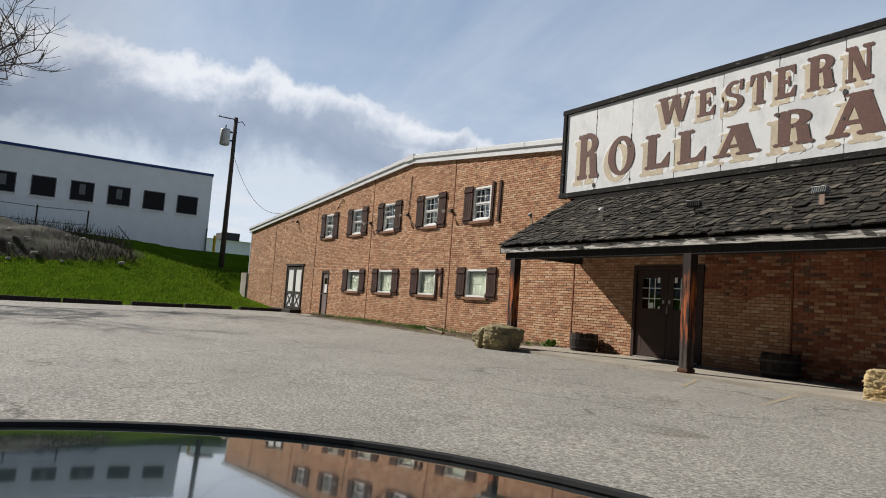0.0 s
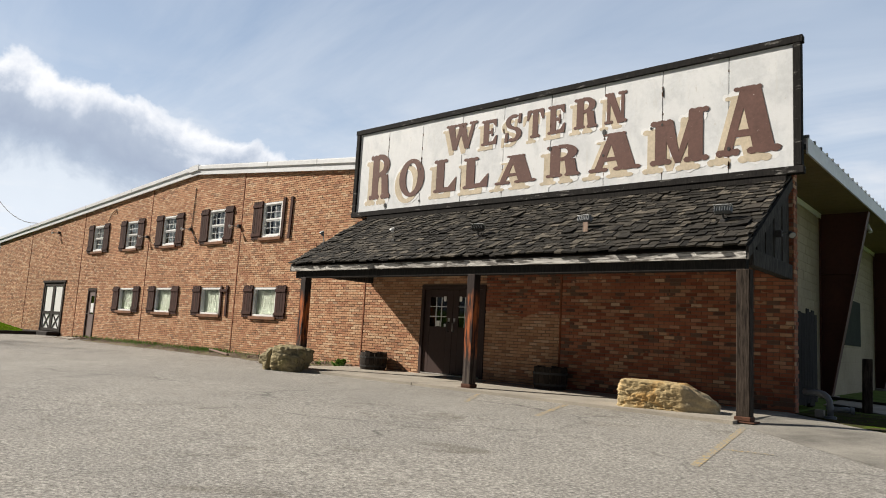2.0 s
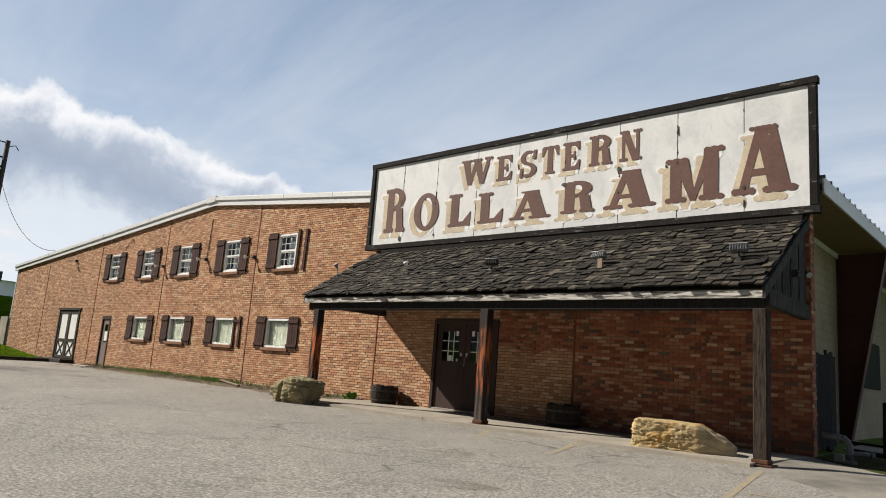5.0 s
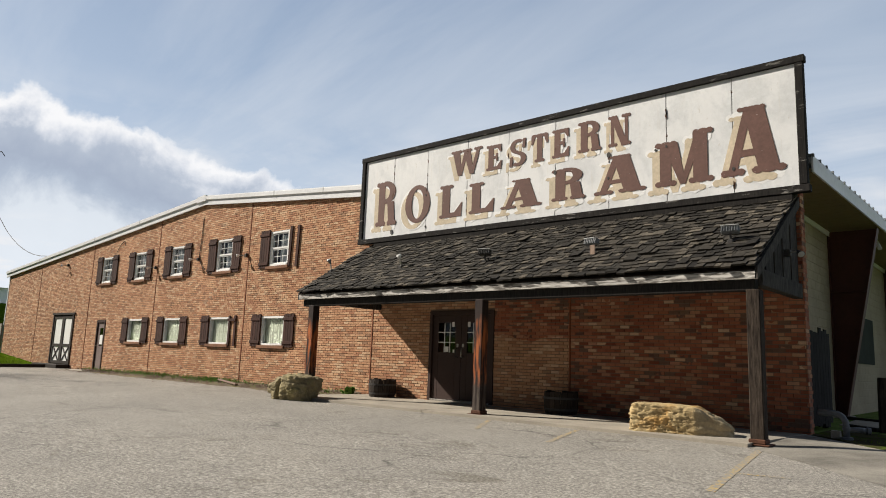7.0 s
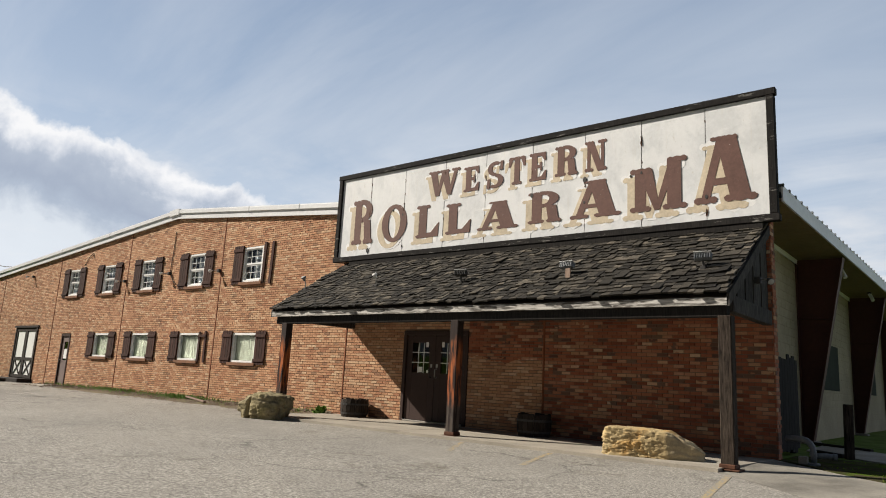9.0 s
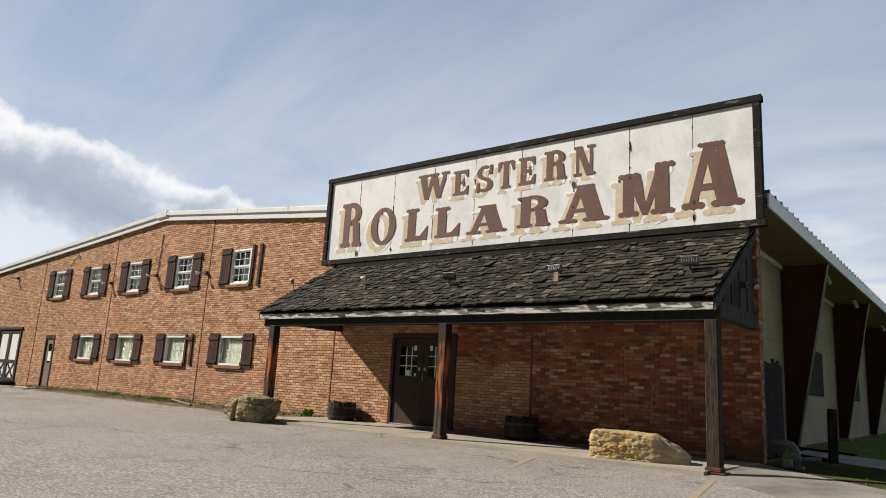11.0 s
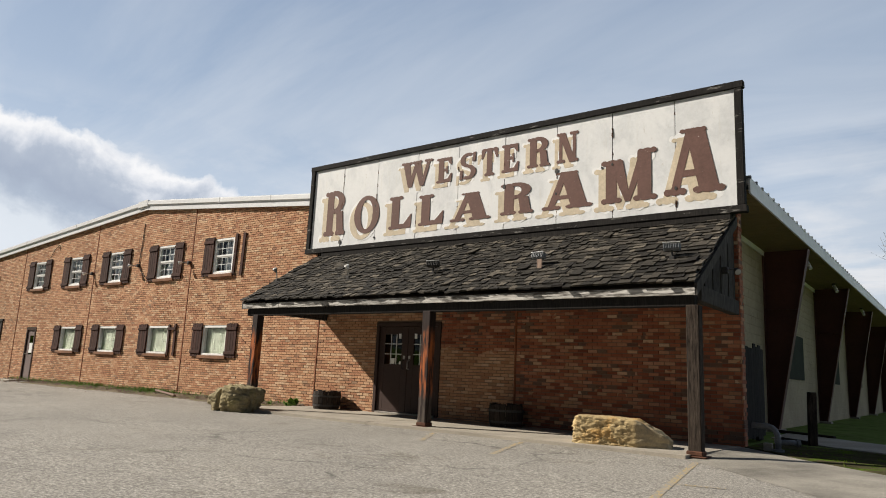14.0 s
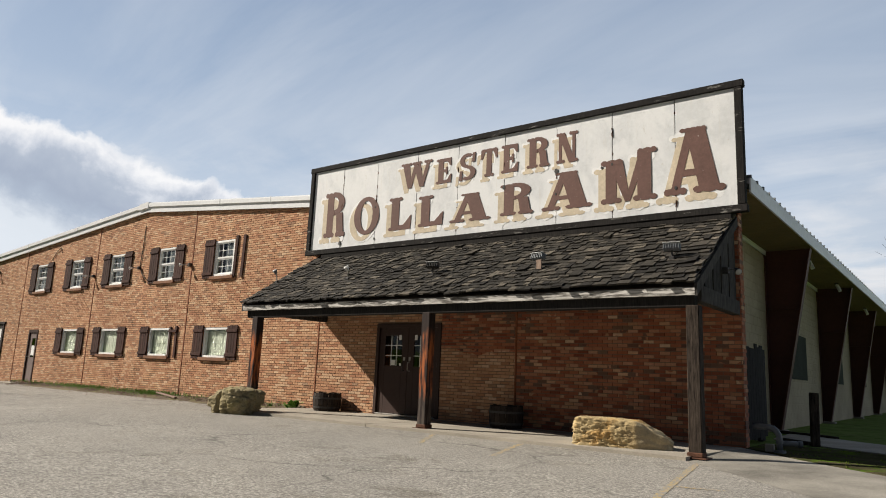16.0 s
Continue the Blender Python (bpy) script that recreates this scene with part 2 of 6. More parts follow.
def sandstone(n, p):
    """Ochre pitted face, paler towards the broken end."""
    c = rock_colour((0.46, 0.355, 0.19), (0.50, 0.26, 0.06), (0.27, 0.19, 0.095))(n, p)
    sep = n.add("ShaderNodeSeparateXYZ")
    n.wire(p, sep.inputs[0])
    e = n.math("ADD", sep.outputs[0], n.math("MULTIPLY", n.math("SUBTRACT", n.noise(p, 5.0, 5, 0.6), 0.5), 0.35))
    return n.mix(n.ramp(n.math("SUBTRACT", e, 7.0), [(0.40, 0.0), (0.48, 0.8)]), c, two_scale(n, p, (0.42, 0.35, 0.23), 3.0, 40.0, 0.3))


def letter_colour(base):
    def f(n, p):
        chips = n.ramp(n.noise(p, 16.0, 6, 0.75), [(0.66, 0.0), (0.70, 0.75)])
        return n.mix(chips, two_scale(n, p, base, 1.5, 12.0, 0.2), (0.70, 0.66, 0.60))
    return f


def rock_colour(pale, ochre, dark):
    def f(n, p):
        c = n.ramp(n.noise(p, 2.3, 8, 0.68, 0.5), [(0.28, dark), (0.5, pale), (0.72, ochre)])
        return two_scale(n, p, c, 4.0, 40.0, 0.3)
    return f


def worn_red(n, p):
    """Red stain left on the middle of a post; grey and black wood below. The top's shade is painted near-black."""
    sep = n.add("ShaderNodeSeparateXYZ")
    n.wire(p, sep.inputs[0])
    z = n.math("ADD", sep.outputs[2], n.math("MULTIPLY", n.noise(p, 5.0, 4), 0.35))
    return n.ramp(n.math("MULTIPLY", z, 0.4), [(0.26, (0.085, 0.068, 0.056)), (0.36, (0.36, 0.100, 0.030)), (0.68, (0.42, 0.120, 0.034)), (0.80, (0.030, 0.020, 0.017))])


M = {}
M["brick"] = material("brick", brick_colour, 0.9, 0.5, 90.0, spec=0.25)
M["mortar"] = material("mortar", lambda n, p: two_scale(n, p, (0.19, 0.14, 0.10), 0.7, 60.0, 0.2), 0.95, 0.4, 120.0, spec=0.2)
M["joint"] = material("rusty_joint", lambda n, p: two_scale(n, p, (0.24, 0.09, 0.045), 1.5, 30.0, 0.3), 0.8, 0.2)
M["asphalt"] = material("asphalt", asphalt_colour, 0.92, 0.9, 70.0, spec=0.3)
M["concrete"] = material("concrete", lambda n, p: two_scale(n, p, (0.35, 0.315, 0.26), 0.9, 40.0, 0.3), 0.9, 0.3, 60.0)
M["walk"] = material("walk_concrete", lambda n, p: two_scale(n, p, (0.27, 0.25, 0.213), 0.9, 60.0, 0.5), 0.92, 0.8, 70.0)
M["grass"] = material("grass", grass_colour, 0.95, 1.0, 12.0, spec=0.0)
M["verge"] = material("patchy_verge", verge_colour, 0.95, 1.0, 25.0, spec=0.0)
M["panel"] = material("grey_green_panel", lambda n, p: two_scale(n, p, (0.055, 0.060, 0.050), 1.0, 12.0, 0.2), 0.95, 0.1, spec=0.02)
M["can_grey"] = material("pale_grey_enamel", lambda n, p: two_scale(n, p, (0.50, 0.50, 0.50), 2.0, 12.0, 0.12), 0.45, 0.05)
M["dirt"] = material("dirt", lambda n, p: two_scale(n, p, (0.17, 0.12, 0.085), 0.8, 12.0, 0.4), 0.95, 0.8, 20.0)
M["wall_soil"] = material("wall_soil", lambda n, p: n.mix(n.ramp(n.noise(p, 2.5, 6, 0.7), [(0.5, 0.0), (0.64, 0.8)]), two_scale(n, p, (0.165, 0.128, 0.088), 0.8, 30.0, 0.5), (0.17, 0.17, 0.055)), 0.95, 1.0, 40.0)
M["bank_earth"] = material("bank_earth", lambda n, p: n.mix(n.ramp(n.noise(p, 1.2, 6, 0.7), [(0.45, 0.0), (0.62, 0.9)]), two_scale(n, p, (0.036, 0.027, 0.018), 0.8, 12.0, 0.5), (0.035, 0.052, 0.012)), 0.95, 0.9, 20.0)
M["white_board"] = material("white_board", paint_white, 0.6, 0.25, 18.0)
M["black_wood"] = material("black_wood", wood_colour((0.016, 0.015, 0.015), (0.055, 0.050, 0.044), 0.6), 0.9, 0.4, 40.0, spec=0.08)
M["dark_wood"] = material("dark_wood", wood_colour((0.016, 0.012, 0.010), (0.05, 0.038, 0.030)), 0.85, 0.4, 40.0)
M["post_wood"] = material("post_wood", wood_colour((0.016, 0.012, 0.010), (0.088, 0.068, 0.053)), 0.9, 0.6, 40.0, spec=0.1)
M["post_red"] = material("post_red", lambda n, p: n.mix(n.ramp(n.noise(n.stretch(p, 9.0, 9.0, 0.9), 2.0, 5, 0.6), [(0.42, 0.0), (0.58, 0.95)]), (0.022, 0.015, 0.013), worn_red(n, p)), 0.8, 0.5, 40.0)
M["shutter"] = material("shutter", wood_colour((0.028, 0.011, 0.008), (0.070, 0.031, 0.022)), 0.85, 0.3, 40.0)
M["shake"] = material("shake", shake_colour, 0.9, 0.7, 60.0, spec=0.25)
M["fascia"] = material("peeling_fascia", lambda n, p: n.mix(n.ramp(n.noise(n.stretch(p, 0.8, 1.0, 9.0), 2.6, 8, 0.72, 0.5), [(0.42, 0.0), (0.55, 0.9)]), (0.095, 0.085, 0.075), (0.56, 0.54, 0.50)), 0.8, 0.4)
M["white_paint"] = material("white_paint", lambda n, p: two_scale(n, p, (0.78, 0.78, 0.76), 1.0, 20.0, 0.08), 0.5, 0.1)
M["metal_white"] = material("metal_white", lambda n, p: two_scale(n, p, (0.70, 0.71, 0.72), 0.5, 8.0, 0.1), 0.4, 0.05)
M["blind"] = material("blind", lambda n, p: two_scale(n, p, (0.40, 0.41, 0.33), 1.0, 10.0, 0.06), 0.7)
M["curtain"] = material("curtain", lambda n, p: two_scale(n, p, (0.55, 0.57, 0.60), 1.2, 10.0, 0.1), 0.9)
# near-black colour stands for the darkness of unlit rooms
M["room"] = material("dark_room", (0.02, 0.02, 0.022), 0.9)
M["door_paint"] = material("door_paint", lambda n, p: two_scale(n, p, (0.050, 0.030, 0.025), 1.0, 20.0, 0.15), 0.55, 0.1)
M["door_grey"] = material("door_grey", lambda n, p: two_scale(n, p, (0.20, 0.155, 0.145), 1.0, 20.0, 0.15), 0.6, 0.1)
M["brown_steel"] = material("brown_steel", lambda n, p: two_scale(n, p, (0.085, 0.032, 0.022), 0.8, 12.0, 0.2), 0.6, 0.1)
M["block"] = material("painted_block", lambda n, p: two_scale(n, p, (0.37, 0.308, 0.21), 0.7, 20.0, 0.25), 0.85, 0.3, 40.0)
M["soffit"] = material("soffit", lambda n, p: two_scale(n, p, (0.24, 0.178, 0.095), 0.8, 15.0, 0.15), 0.8, 0.1)
M["roof_metal"] = material("roof_metal", lambda n, p: two_scale(n, p, (0.45, 0.46, 0.47), 0.5, 8.0, 0.15), 0.45, 0.05, metal=0.3)
M["rust"] = material("rusty_iron", lambda n, p: two_scale(n, p, (0.11, 0.05, 0.03), 2.0, 30.0, 0.4), 0.85, 0.3)
M["iron"] = material("dark_iron", lambda n, p: two_scale(n, p, (0.05, 0.047, 0.045), 2.0, 30.0, 0.3), 0.6, 0.2)
M["steel"] = material("worn_steel", lambda n, p: two_scale(n, p, (0.40, 0.38, 0.35), 2.0, 30.0, 0.25), 0.4, 0.1, metal=0.8)
M["grey_paint"] = material("grey_paint", lambda n, p: two_scale(n, p, (0.17, 0.18, 0.19), 2.0, 20.0, 0.2), 0.5, 0.1)
M["letter"] = material("brown_letter_paint", letter_colour((0.140, 0.076, 0.062)), 0.7, 0.2)
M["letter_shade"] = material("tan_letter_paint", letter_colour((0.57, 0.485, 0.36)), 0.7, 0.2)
M["gable_wood"] = material("gable_wood", wood_colour((0.022, 0.020, 0.019), (0.125, 0.115, 0.105), 0.85), 0.9, 0.5, 40.0, spec=0.1)
M["halo"] = material("fresh_white_paint", lambda n, p: two_scale(n, p, (0.76, 0.762, 0.758), 1.5, 14.0, 0.08), 0.6, 0.25, 18.0)
M["frame_wood"] = material("frame_wood", peeled_black, 0.85, 0.4, 40.0, spec=0.1)
M["lawn"] = material("lawn", lambda n, p: n.mix(n.ramp(n.noise(p, 3.0, 6, 0.7), [(0.4, 0.0), (0.65, 0.8)]), two_scale(n, p, (0.12, 0.185, 0.045), 0.8, 30.0, 0.4), (0.19, 0.21, 0.085)), 0.95, 1.0, 25.0, spec=0.0)
M["yellow"] = material("yellow_paint", lambda n, p: n.mix(n.ramp(n.noise(p, 22.0, 6, 0.75), [(0.50, 0.0), (0.62, 0.8)]), (0.25, 0.232, 0.205), (0.58, 0.38, 0.05)), 0.85, 0.4, 60.0)
M["rock_yellow"] = material("yellow_sandstone", sandstone, 0.9, 1.0, 22.0)
M["rock_grey"] = material("mossy_stone", rock_colour((0.31, 0.26, 0.15), (0.25, 0.215, 0.085), (0.075, 0.068, 0.042)), 0.9, 0.8, 25.0)
M["far_wall"] = material("far_wall", lambda n, p: two_scale(n, p, (0.87, 0.90, 0.92), 0.15, 2.0, 0.06), 0.7)
M["blue_trim"] = material("blue_trim", (0.03, 0.06, 0.20), 0.5)
M["pole_wood"] = material("pole_wood", wood_colour((0.05, 0.042, 0.036), (0.11, 0.095, 0.08)), 0.9, 0.4)
M["leaf"] = material("weed_leaf", lambda n, p: two_scale(n, p, (0.15, 0.27, 0.05), 3.0, 30.0, 0.3), 0.7)
M["dry_stalk"] = material("dry_stalk", lambda n, p: two_scale(n, p, (0.075, 0.055, 0.036), 2.0, 30.0, 0.3), 0.9)
M["twig"] = material("twig", lambda n, p: two_scale(n, p, (0.16, 0.12, 0.09), 2.0, 30.0, 0.3), 0.9)
M["car_paint"] = material("car_paint", (0.014, 0.024, 0.027), 0.08, coat=0.8, spec=0.6)
M["sill_brick"] = material("sill_brick", lambda n, p: two_scale(n, p, (0.24, 0.125, 0.075), 2.0, 30.0, 0.3), 0.9, 0.4, 60.0)
M["bare_board"] = material("bare_board", wood_colour((0.16, 0.11, 0.085), (0.30, 0.22, 0.17)), 0.85, 0.3)
M["rubber"] = material("rubber", (0.02, 0.02, 0.02), 0.8)
M["lamp_glass"] = material("lamp_glass", (0.40, 0.40, 0.38), 0.25)


def glass_material():
    m = bpy.data.materials.new("window_glass")
    m.use_nodes = True
    n = Nodes(m.node_tree)
    b = n.add("ShaderNodeBsdfPrincipled")
    b.inputs["Base Color"].default_value = (0.9, 0.95, 0.95, 1)
    b.inputs["Roughness"].default_value, b.inputs["Transmission Weight"].default_value, b.inputs["IOR"].default_value = 0.02, 1.0, 1.45
    n.wire(b.outputs[0], n.add("ShaderNodeOutputMaterial").inputs[0])
    return m




def blade_material():
    """Thin leaves: half of the light comes back, half goes through."""
    m = bpy.data.materials.new("grass_blade")
    m.use_nodes = True
    n = Nodes(m.node_tree)
    p = n.add("ShaderNodeNewGeometry").outputs["Position"]
    r = n.add("ShaderNodeNewGeometry").outputs["Random Per Island"]
    c = n.mix(0.5, grass_colour(n, p), n.ramp(r, [(0.0, (0.085, 0.145, 0.012)), (0.8, (0.175, 0.265, 0.020)), (1.0, (0.26, 0.26, 0.07))]))
    mix = n.add("ShaderNodeMixShader")
    for k, kind in enumerate(("ShaderNodeBsdfDiffuse", "ShaderNodeBsdfTranslucent")):
        b = n.add(kind)
        n.wire(c, b.inputs["Color"])
        n.wire(b.outputs[0], mix.inputs[k + 1])
    mix.inputs[0].default_value = 0.45
    n.wire(mix.outputs[0], n.add("ShaderNodeOutputMaterial").inputs[0])
    return m


M["blade"] = blade_material()
M["glass"] = glass_material()
M["door_glass"] = glass_material()
M["door_glass"].name = "dim_door_glass"
next(b for b in M["door_glass"].node_tree.nodes if b.type == "BSDF_PRINCIPLED").inputs["Specular IOR Level"].default_value = 0.15


# ---- building blocks ----
def box(bm, x0, x1, y0, y1, z0, z1, bevel=0.0):
    vs = [bm.verts.new((x, y, z)) for z in (z0, z1) for y in (y0, y1) for x in (x0, x1)]
    fs = [bm.faces.new([vs[k] for k in f]) for f in ((0, 2, 3, 1), (4, 5, 7, 6), (0, 1, 5, 4), (2, 6, 7, 3), (0, 4, 6, 2), (1, 3, 7, 5))]
    if bevel:
        es = list({e for f in fs for e in f.edges})
        bmesh.ops.bevel(bm, geom=es, offset=bevel, segments=1, affect="EDGES")
    return bm


def boxes(*rows, bevel=0.0):
    bm = bmesh.new()
    for r in rows:
        box(bm, *r, bevel=bevel)
    return bm


def prism(points, y0, y1, bm=None):
    """An outline of (x, z) points, drawn out from y0 to y1."""
    bm = bm or bmesh.new()
    a = [bm.verts.new((x, y0, z)) for x, z in points]
    b = [bm.verts.new((x, y1, z)) for x, z in points]
    bm.faces.new(a)
    bm.faces.new(b[::-1])
    for k in range(len(a)):
        j = (k + 1) % len(a)
        bm.faces.new((a[j], a[k], b[k], b[j]))
    bmesh.ops.recalc_face_normals(bm, faces=bm.faces)
    return bm


def tube(bm, points, radius, sides=8, taper=None):
    """A round bar through the points."""
    rings = []
    pts = [Vector(p) for p in points]
    for k, p in enumerate(pts):
        d = (pts[min(k + 1, len(pts) - 1)] - pts[max(k - 1, 0)]).normalized()
        u = d.orthogonal().normalized() if k == 0 else (u - d * u.dot(d)).normalized()
        v = d.cross(u)
        r = radius if taper is None else radius + (taper - radius) * k / max(1, len(pts) - 1)
        rings.append([bm.verts.new(p + r * (math.cos(a) * u + math.sin(a) * v)) for a in [2 * math.pi * i / sides for i in range(sides)]])
    for a, b in zip(rings, rings[1:]):
        for i in range(sides):
            bm.faces.new((a[i], a[(i + 1) % sides], b[(i + 1) % sides], b[i]))
    bm.faces.new(rings[0][::-1])
    bm.faces.new(rings[-1])
    return bm


def lathe(profile, sides=20, bm=None, at=(0, 0, 0)):
    """(radius, height) rings round the z axis, closed at both ends."""
    bm = bm or bmesh.new()
    rings = [[bm.verts.new((at[0] + r * math.cos(2 * math.pi * i / sides), at[1] + r * math.sin(2 * math.pi * i / sides), at[2] + z)) for i in range(sides)] for r, z in profile]
    for a, b in zip(rings, rings[1:]):
        for i in range(sides):
            bm.faces.new((a[i], a[(i + 1) % sides], b[(i + 1) % sides], b[i]))
    bm.faces.new(rings[0][::-1])
    bm.faces.new(rings[-1])
    return bm


def mesh_of(bm, name, mat, smooth=False):
    me = bpy.data.meshes.new(name)
    bm.to_mesh(me)
    bm.free()
    me.materials.append(M[mat])
    if smooth:
        me.polygons.foreach_set("use_smooth", [True] * len(me.polygons))
    return me


def part(name, bm, mat, parent=None, label="", smooth=False):
    ob = new(name, mesh_of(bm, name, mat, smooth))
    if parent is not None:
        ob.parent = parent
    return tagged(ob, label) if label else ob


def thing(name, at, label, category, group="", kind="", turn=0.0):
    ob = new(name)
    ob.location, ob.rotation_euler = at, (0, 0, radians(turn))
    return tagged(ob, label, category, group, kind)


def setting(name, bm, mat, label, category):
    return tagged(part(name, bm, mat), label, category, "", "structure")


def quads(name, verts, faces, mat, parent=None):
    me = bpy.data.meshes.new(name)
    me.from_pydata(verts, [], faces)
    me.materials.append(M[mat])
    ob = new(name, me)
    if parent is not None:
        ob.parent = parent
    return ob


# ---- the plan ----
RIDGE_X, RIDGE_Z, LEFT_X, CORNER_X = -11.22, 6.495, -31.6, 8.47
SLOPE_L, SLOPE_R = 0.079, 0.0925
SIDE_X, EAVE_X = 7.70, 8.83
BACK_Y = 62.0


def roof_z(x):
    """The top of the roof's edge."""
    return RIDGE_Z - (RIDGE_X - x) * SLOPE_L if x < RIDGE_X else RIDGE_Z - (x - RIDGE_X) * SLOPE_R


def ground_z(x, y):
    """The lot is all but level; a bank rises in the west."""
    z = -0.10 - 0.012 * max(0.0, -3.0 - y) + 0.0
    if y > 1.0 and x > 8:
        z = -0.03
    rise = max(0.0, -22.3 - x)
    steep = 0.20 + 0.065 * min(1.0, max(0.0, (-1.5 - y) / 4.5))
    dip = math.exp(-(y / 1.7) ** 2) * min(1.0, max(0.0, (x + 34.5) / 2.0))      # the slope falls away at the corner
    z += (1 - 0.72 * dip) * steep * max(0.0, rise - 2.2 + 1.2 * math.exp(-rise)) if rise > 0 else 0.0
    z = min(z, 3.75)
    return z + (0.35 * math.exp(-((x + 38) / 5.0) ** 2 - ((y + 13) / 6.0) ** 2))


# openings of the front wall: x0, x1, z0, z1
UPPER = [-19.08, -16.00, -12.98, -9.76, -6.59]
LOWER = [-15.95, -12.97, -9.73, -6.63]
OPENINGS = [(c - 0.49, c + 0.49, 3.68, 4.80) for c in UPPER] + [(c - 0.60, c + 0.60, 1.19, 2.09) for c in LOWER]
OPENINGS += [(0.0, 1.975, 0.0, 2.13), (-19.52, -18.68, 0.0, 2.07), (-24.5, -22.05, 0.10, 2.36)]
JOINTS = [-26.85, -20.66, -14.54, -8.27, -2.10, 3.96]


def front_wall():
    """Backing of the brick skin, in cells round the openings."""
    bm = bmesh.new()
    xs = sorted({LEFT_X, CORNER_X, RIDGE_X, *[v for o in OPENINGS for v in o[:2]]})
    for x0, x1 in zip(xs, xs[1:]):
        mid = (x0 + x1) / 2
        z = -0.6
        for o in sorted((o for o in OPENINGS if o[0] <= mid <= o[1]), key=lambda o: o[2]):
            prism([(x0, z), (x1, z), (x1, o[2]), (x0, o[2])], 0.016, 0.26, bm)
            z = o[3]
        prism([(x0, z), (x1, z), (x1, roof_z(x1) - 0.12), (x0, roof_z(x0) - 0.12)], 0.016, 0.26, bm)
    return setting("wall_front", bm, "mortar", "long brick gable wall of a roller rink", "wall")


wall = front_wall()

# ground, lot, slab
def ground_sheet():
    xs = [-900, -300, -120, -80, -60, *np.arange(-52, -20, 1.0), *np.arange(-20, 30, 5.0), 40, 80, 300, 900]
    ys = [-900, -300, -100, -60, *np.arange(-40, 12, 1.5), 14, 20, 40, 80, 120, 300, 900]
    verts = [(float(x), float(y), ground_z(float(x), float(y)) - 0.02) for y in ys for x in xs]
    w = len(xs)
    faces = [(j * w + i, j * w + i + 1, (j + 1) * w + i + 1, (j + 1) * w + i) for j in range(len(ys) - 1) for i in range(w - 1)]
    ob = quads("ground", verts, faces, "grass")
    ob.data.polygons.foreach_set("use_smooth", [True] * len(ob.data.polygons))
    return tagged(ob, "green spring grass rising to a bank", "ground", "", "structure")


ground_sheet()


def kerb_x(y):
    return -21.4 if y < -9 else -21.4 - 1.6 * (y + 9) / 8.4


def lot():
    us, ys = np.linspace(0, 1, 90), [-300, -120, *np.linspace(-60, -3.0, 40), -1.6, -0.02]
    verts = []
    for y in ys:
        x0 = kerb_x(float(y))
        for u in us:
            x = x0 + (40 - x0) * float(u)
            verts.append((x, float(y), ground_z(max(x, -22.2), float(y)) + 0.02))
    w = len(us)
    faces = [(j * w + i, j * w + i + 1, (j + 1) * w + i + 1, (j + 1) * w + i) for j in range(len(ys) - 1) for i in range(w - 1)]
    return tagged(quads("parking_lot", verts, faces, "asphalt"), "worn pale grey asphalt parking lot", "asphalt", "", "structure")


lot()


def flat(points, z0, z1):
    """A level slab of an outline of (x, y) points."""
    bm = bmesh.new()
    a, b = [[bm.verts.new((x, y, z)) for x, y in points] for z in (z0 - 0.2, z1)]
    bm.faces.new(a[::-1])
    bm.faces.new(b)
    for k in range(len(a)):
        j = (k + 1) % len(a)
        bm.faces.new((a[k], a[j], b[j], b[k]))
    bmesh.ops.recalc_face_normals(bm, faces=bm.faces)
    return bm


setting("porch_slab", flat([(-2.3, -2.6), (2.2, -2.6), (2.2, -0.01), (-2.3, -0.01)], -0.3, -0.025), "concrete", "low worn concrete porch slab", "pavement")
setting("porch_slab_east", flat([(2.215, -2.6), (8.3, -2.6), (8.42, -0.01), (2.215, -0.01)], -0.3, -0.028), "concrete", "low worn concrete porch slab", "pavement")
setting("verge", flat([(8.46, 0.02), (8.75, -0.18), (9.04, -0.55), (9.57, -1.33), (10.33, -1.91), (10.79, -2.48), (13.0, -5.38), (40, -5.4), (40, 1.4), (8.46, 1.4)], -0.3, -0.03), "verge", "patchy grass verge beside the walk", "grass")
setting("side_lawn", flat([(SIDE_X - 0.1, 0.32), (8.45, 0.32), (8.45, 1.41), (40, 1.41), (40, 60), (SIDE_X - 0.1, 60)], -0.3, -0.034), "lawn", "green lawn along the block wall", "grass")
setting("side_path", flat([(8.3, 2.9), (8.98, 2.18), (9.52, 1.64), (10.56, 1.05), (20, -2.4), (20, 0.0), (12, 2.85), (10.4, 3.51), (9.71, 3.94), (8.87, 4.8), (8.2, 5.0)], -0.3, -0.012), "concrete", "narrow concrete side path", "pavement")


def walk_east():
    """Concrete that falls from the porch's end to the asphalt, flush with it."""
    west = [(8.315, -2.62), (9.2, -3.55), (10.4, -4.85), (11.8, -6.3)]
    east = [(8.43, -0.01), (9.57, -1.33), (10.79, -2.48), (13.0, -5.36)]
    n, m, verts, faces = 12, 8, [], []
    for a in range(n + 1):
        u = a / n * 2.999
        k, w = int(u), u - int(u)
        p, q = [Vector(e[k]).lerp(Vector(e[k + 1]), w) for e in (west, east)]
        for b in range(m + 1):
            v = p.lerp(q, b / m)
            low = ground_z(v.x, v.y) + 0.024
            verts.append((v.x, v.y, low + (-0.034 - low) * min(1.0, 1.6 * b / m) ** 1.3))
    for a in range(n):
        for b in range(m):
            k = a * (m + 1) + b
            faces.append((k, k + 1, k + m + 2, k + m + 1))
    return tagged(quads("walk_east", verts, faces, "walk"), "worn grey concrete walk past the porch", "pavement", "", "structure")


walk_east()


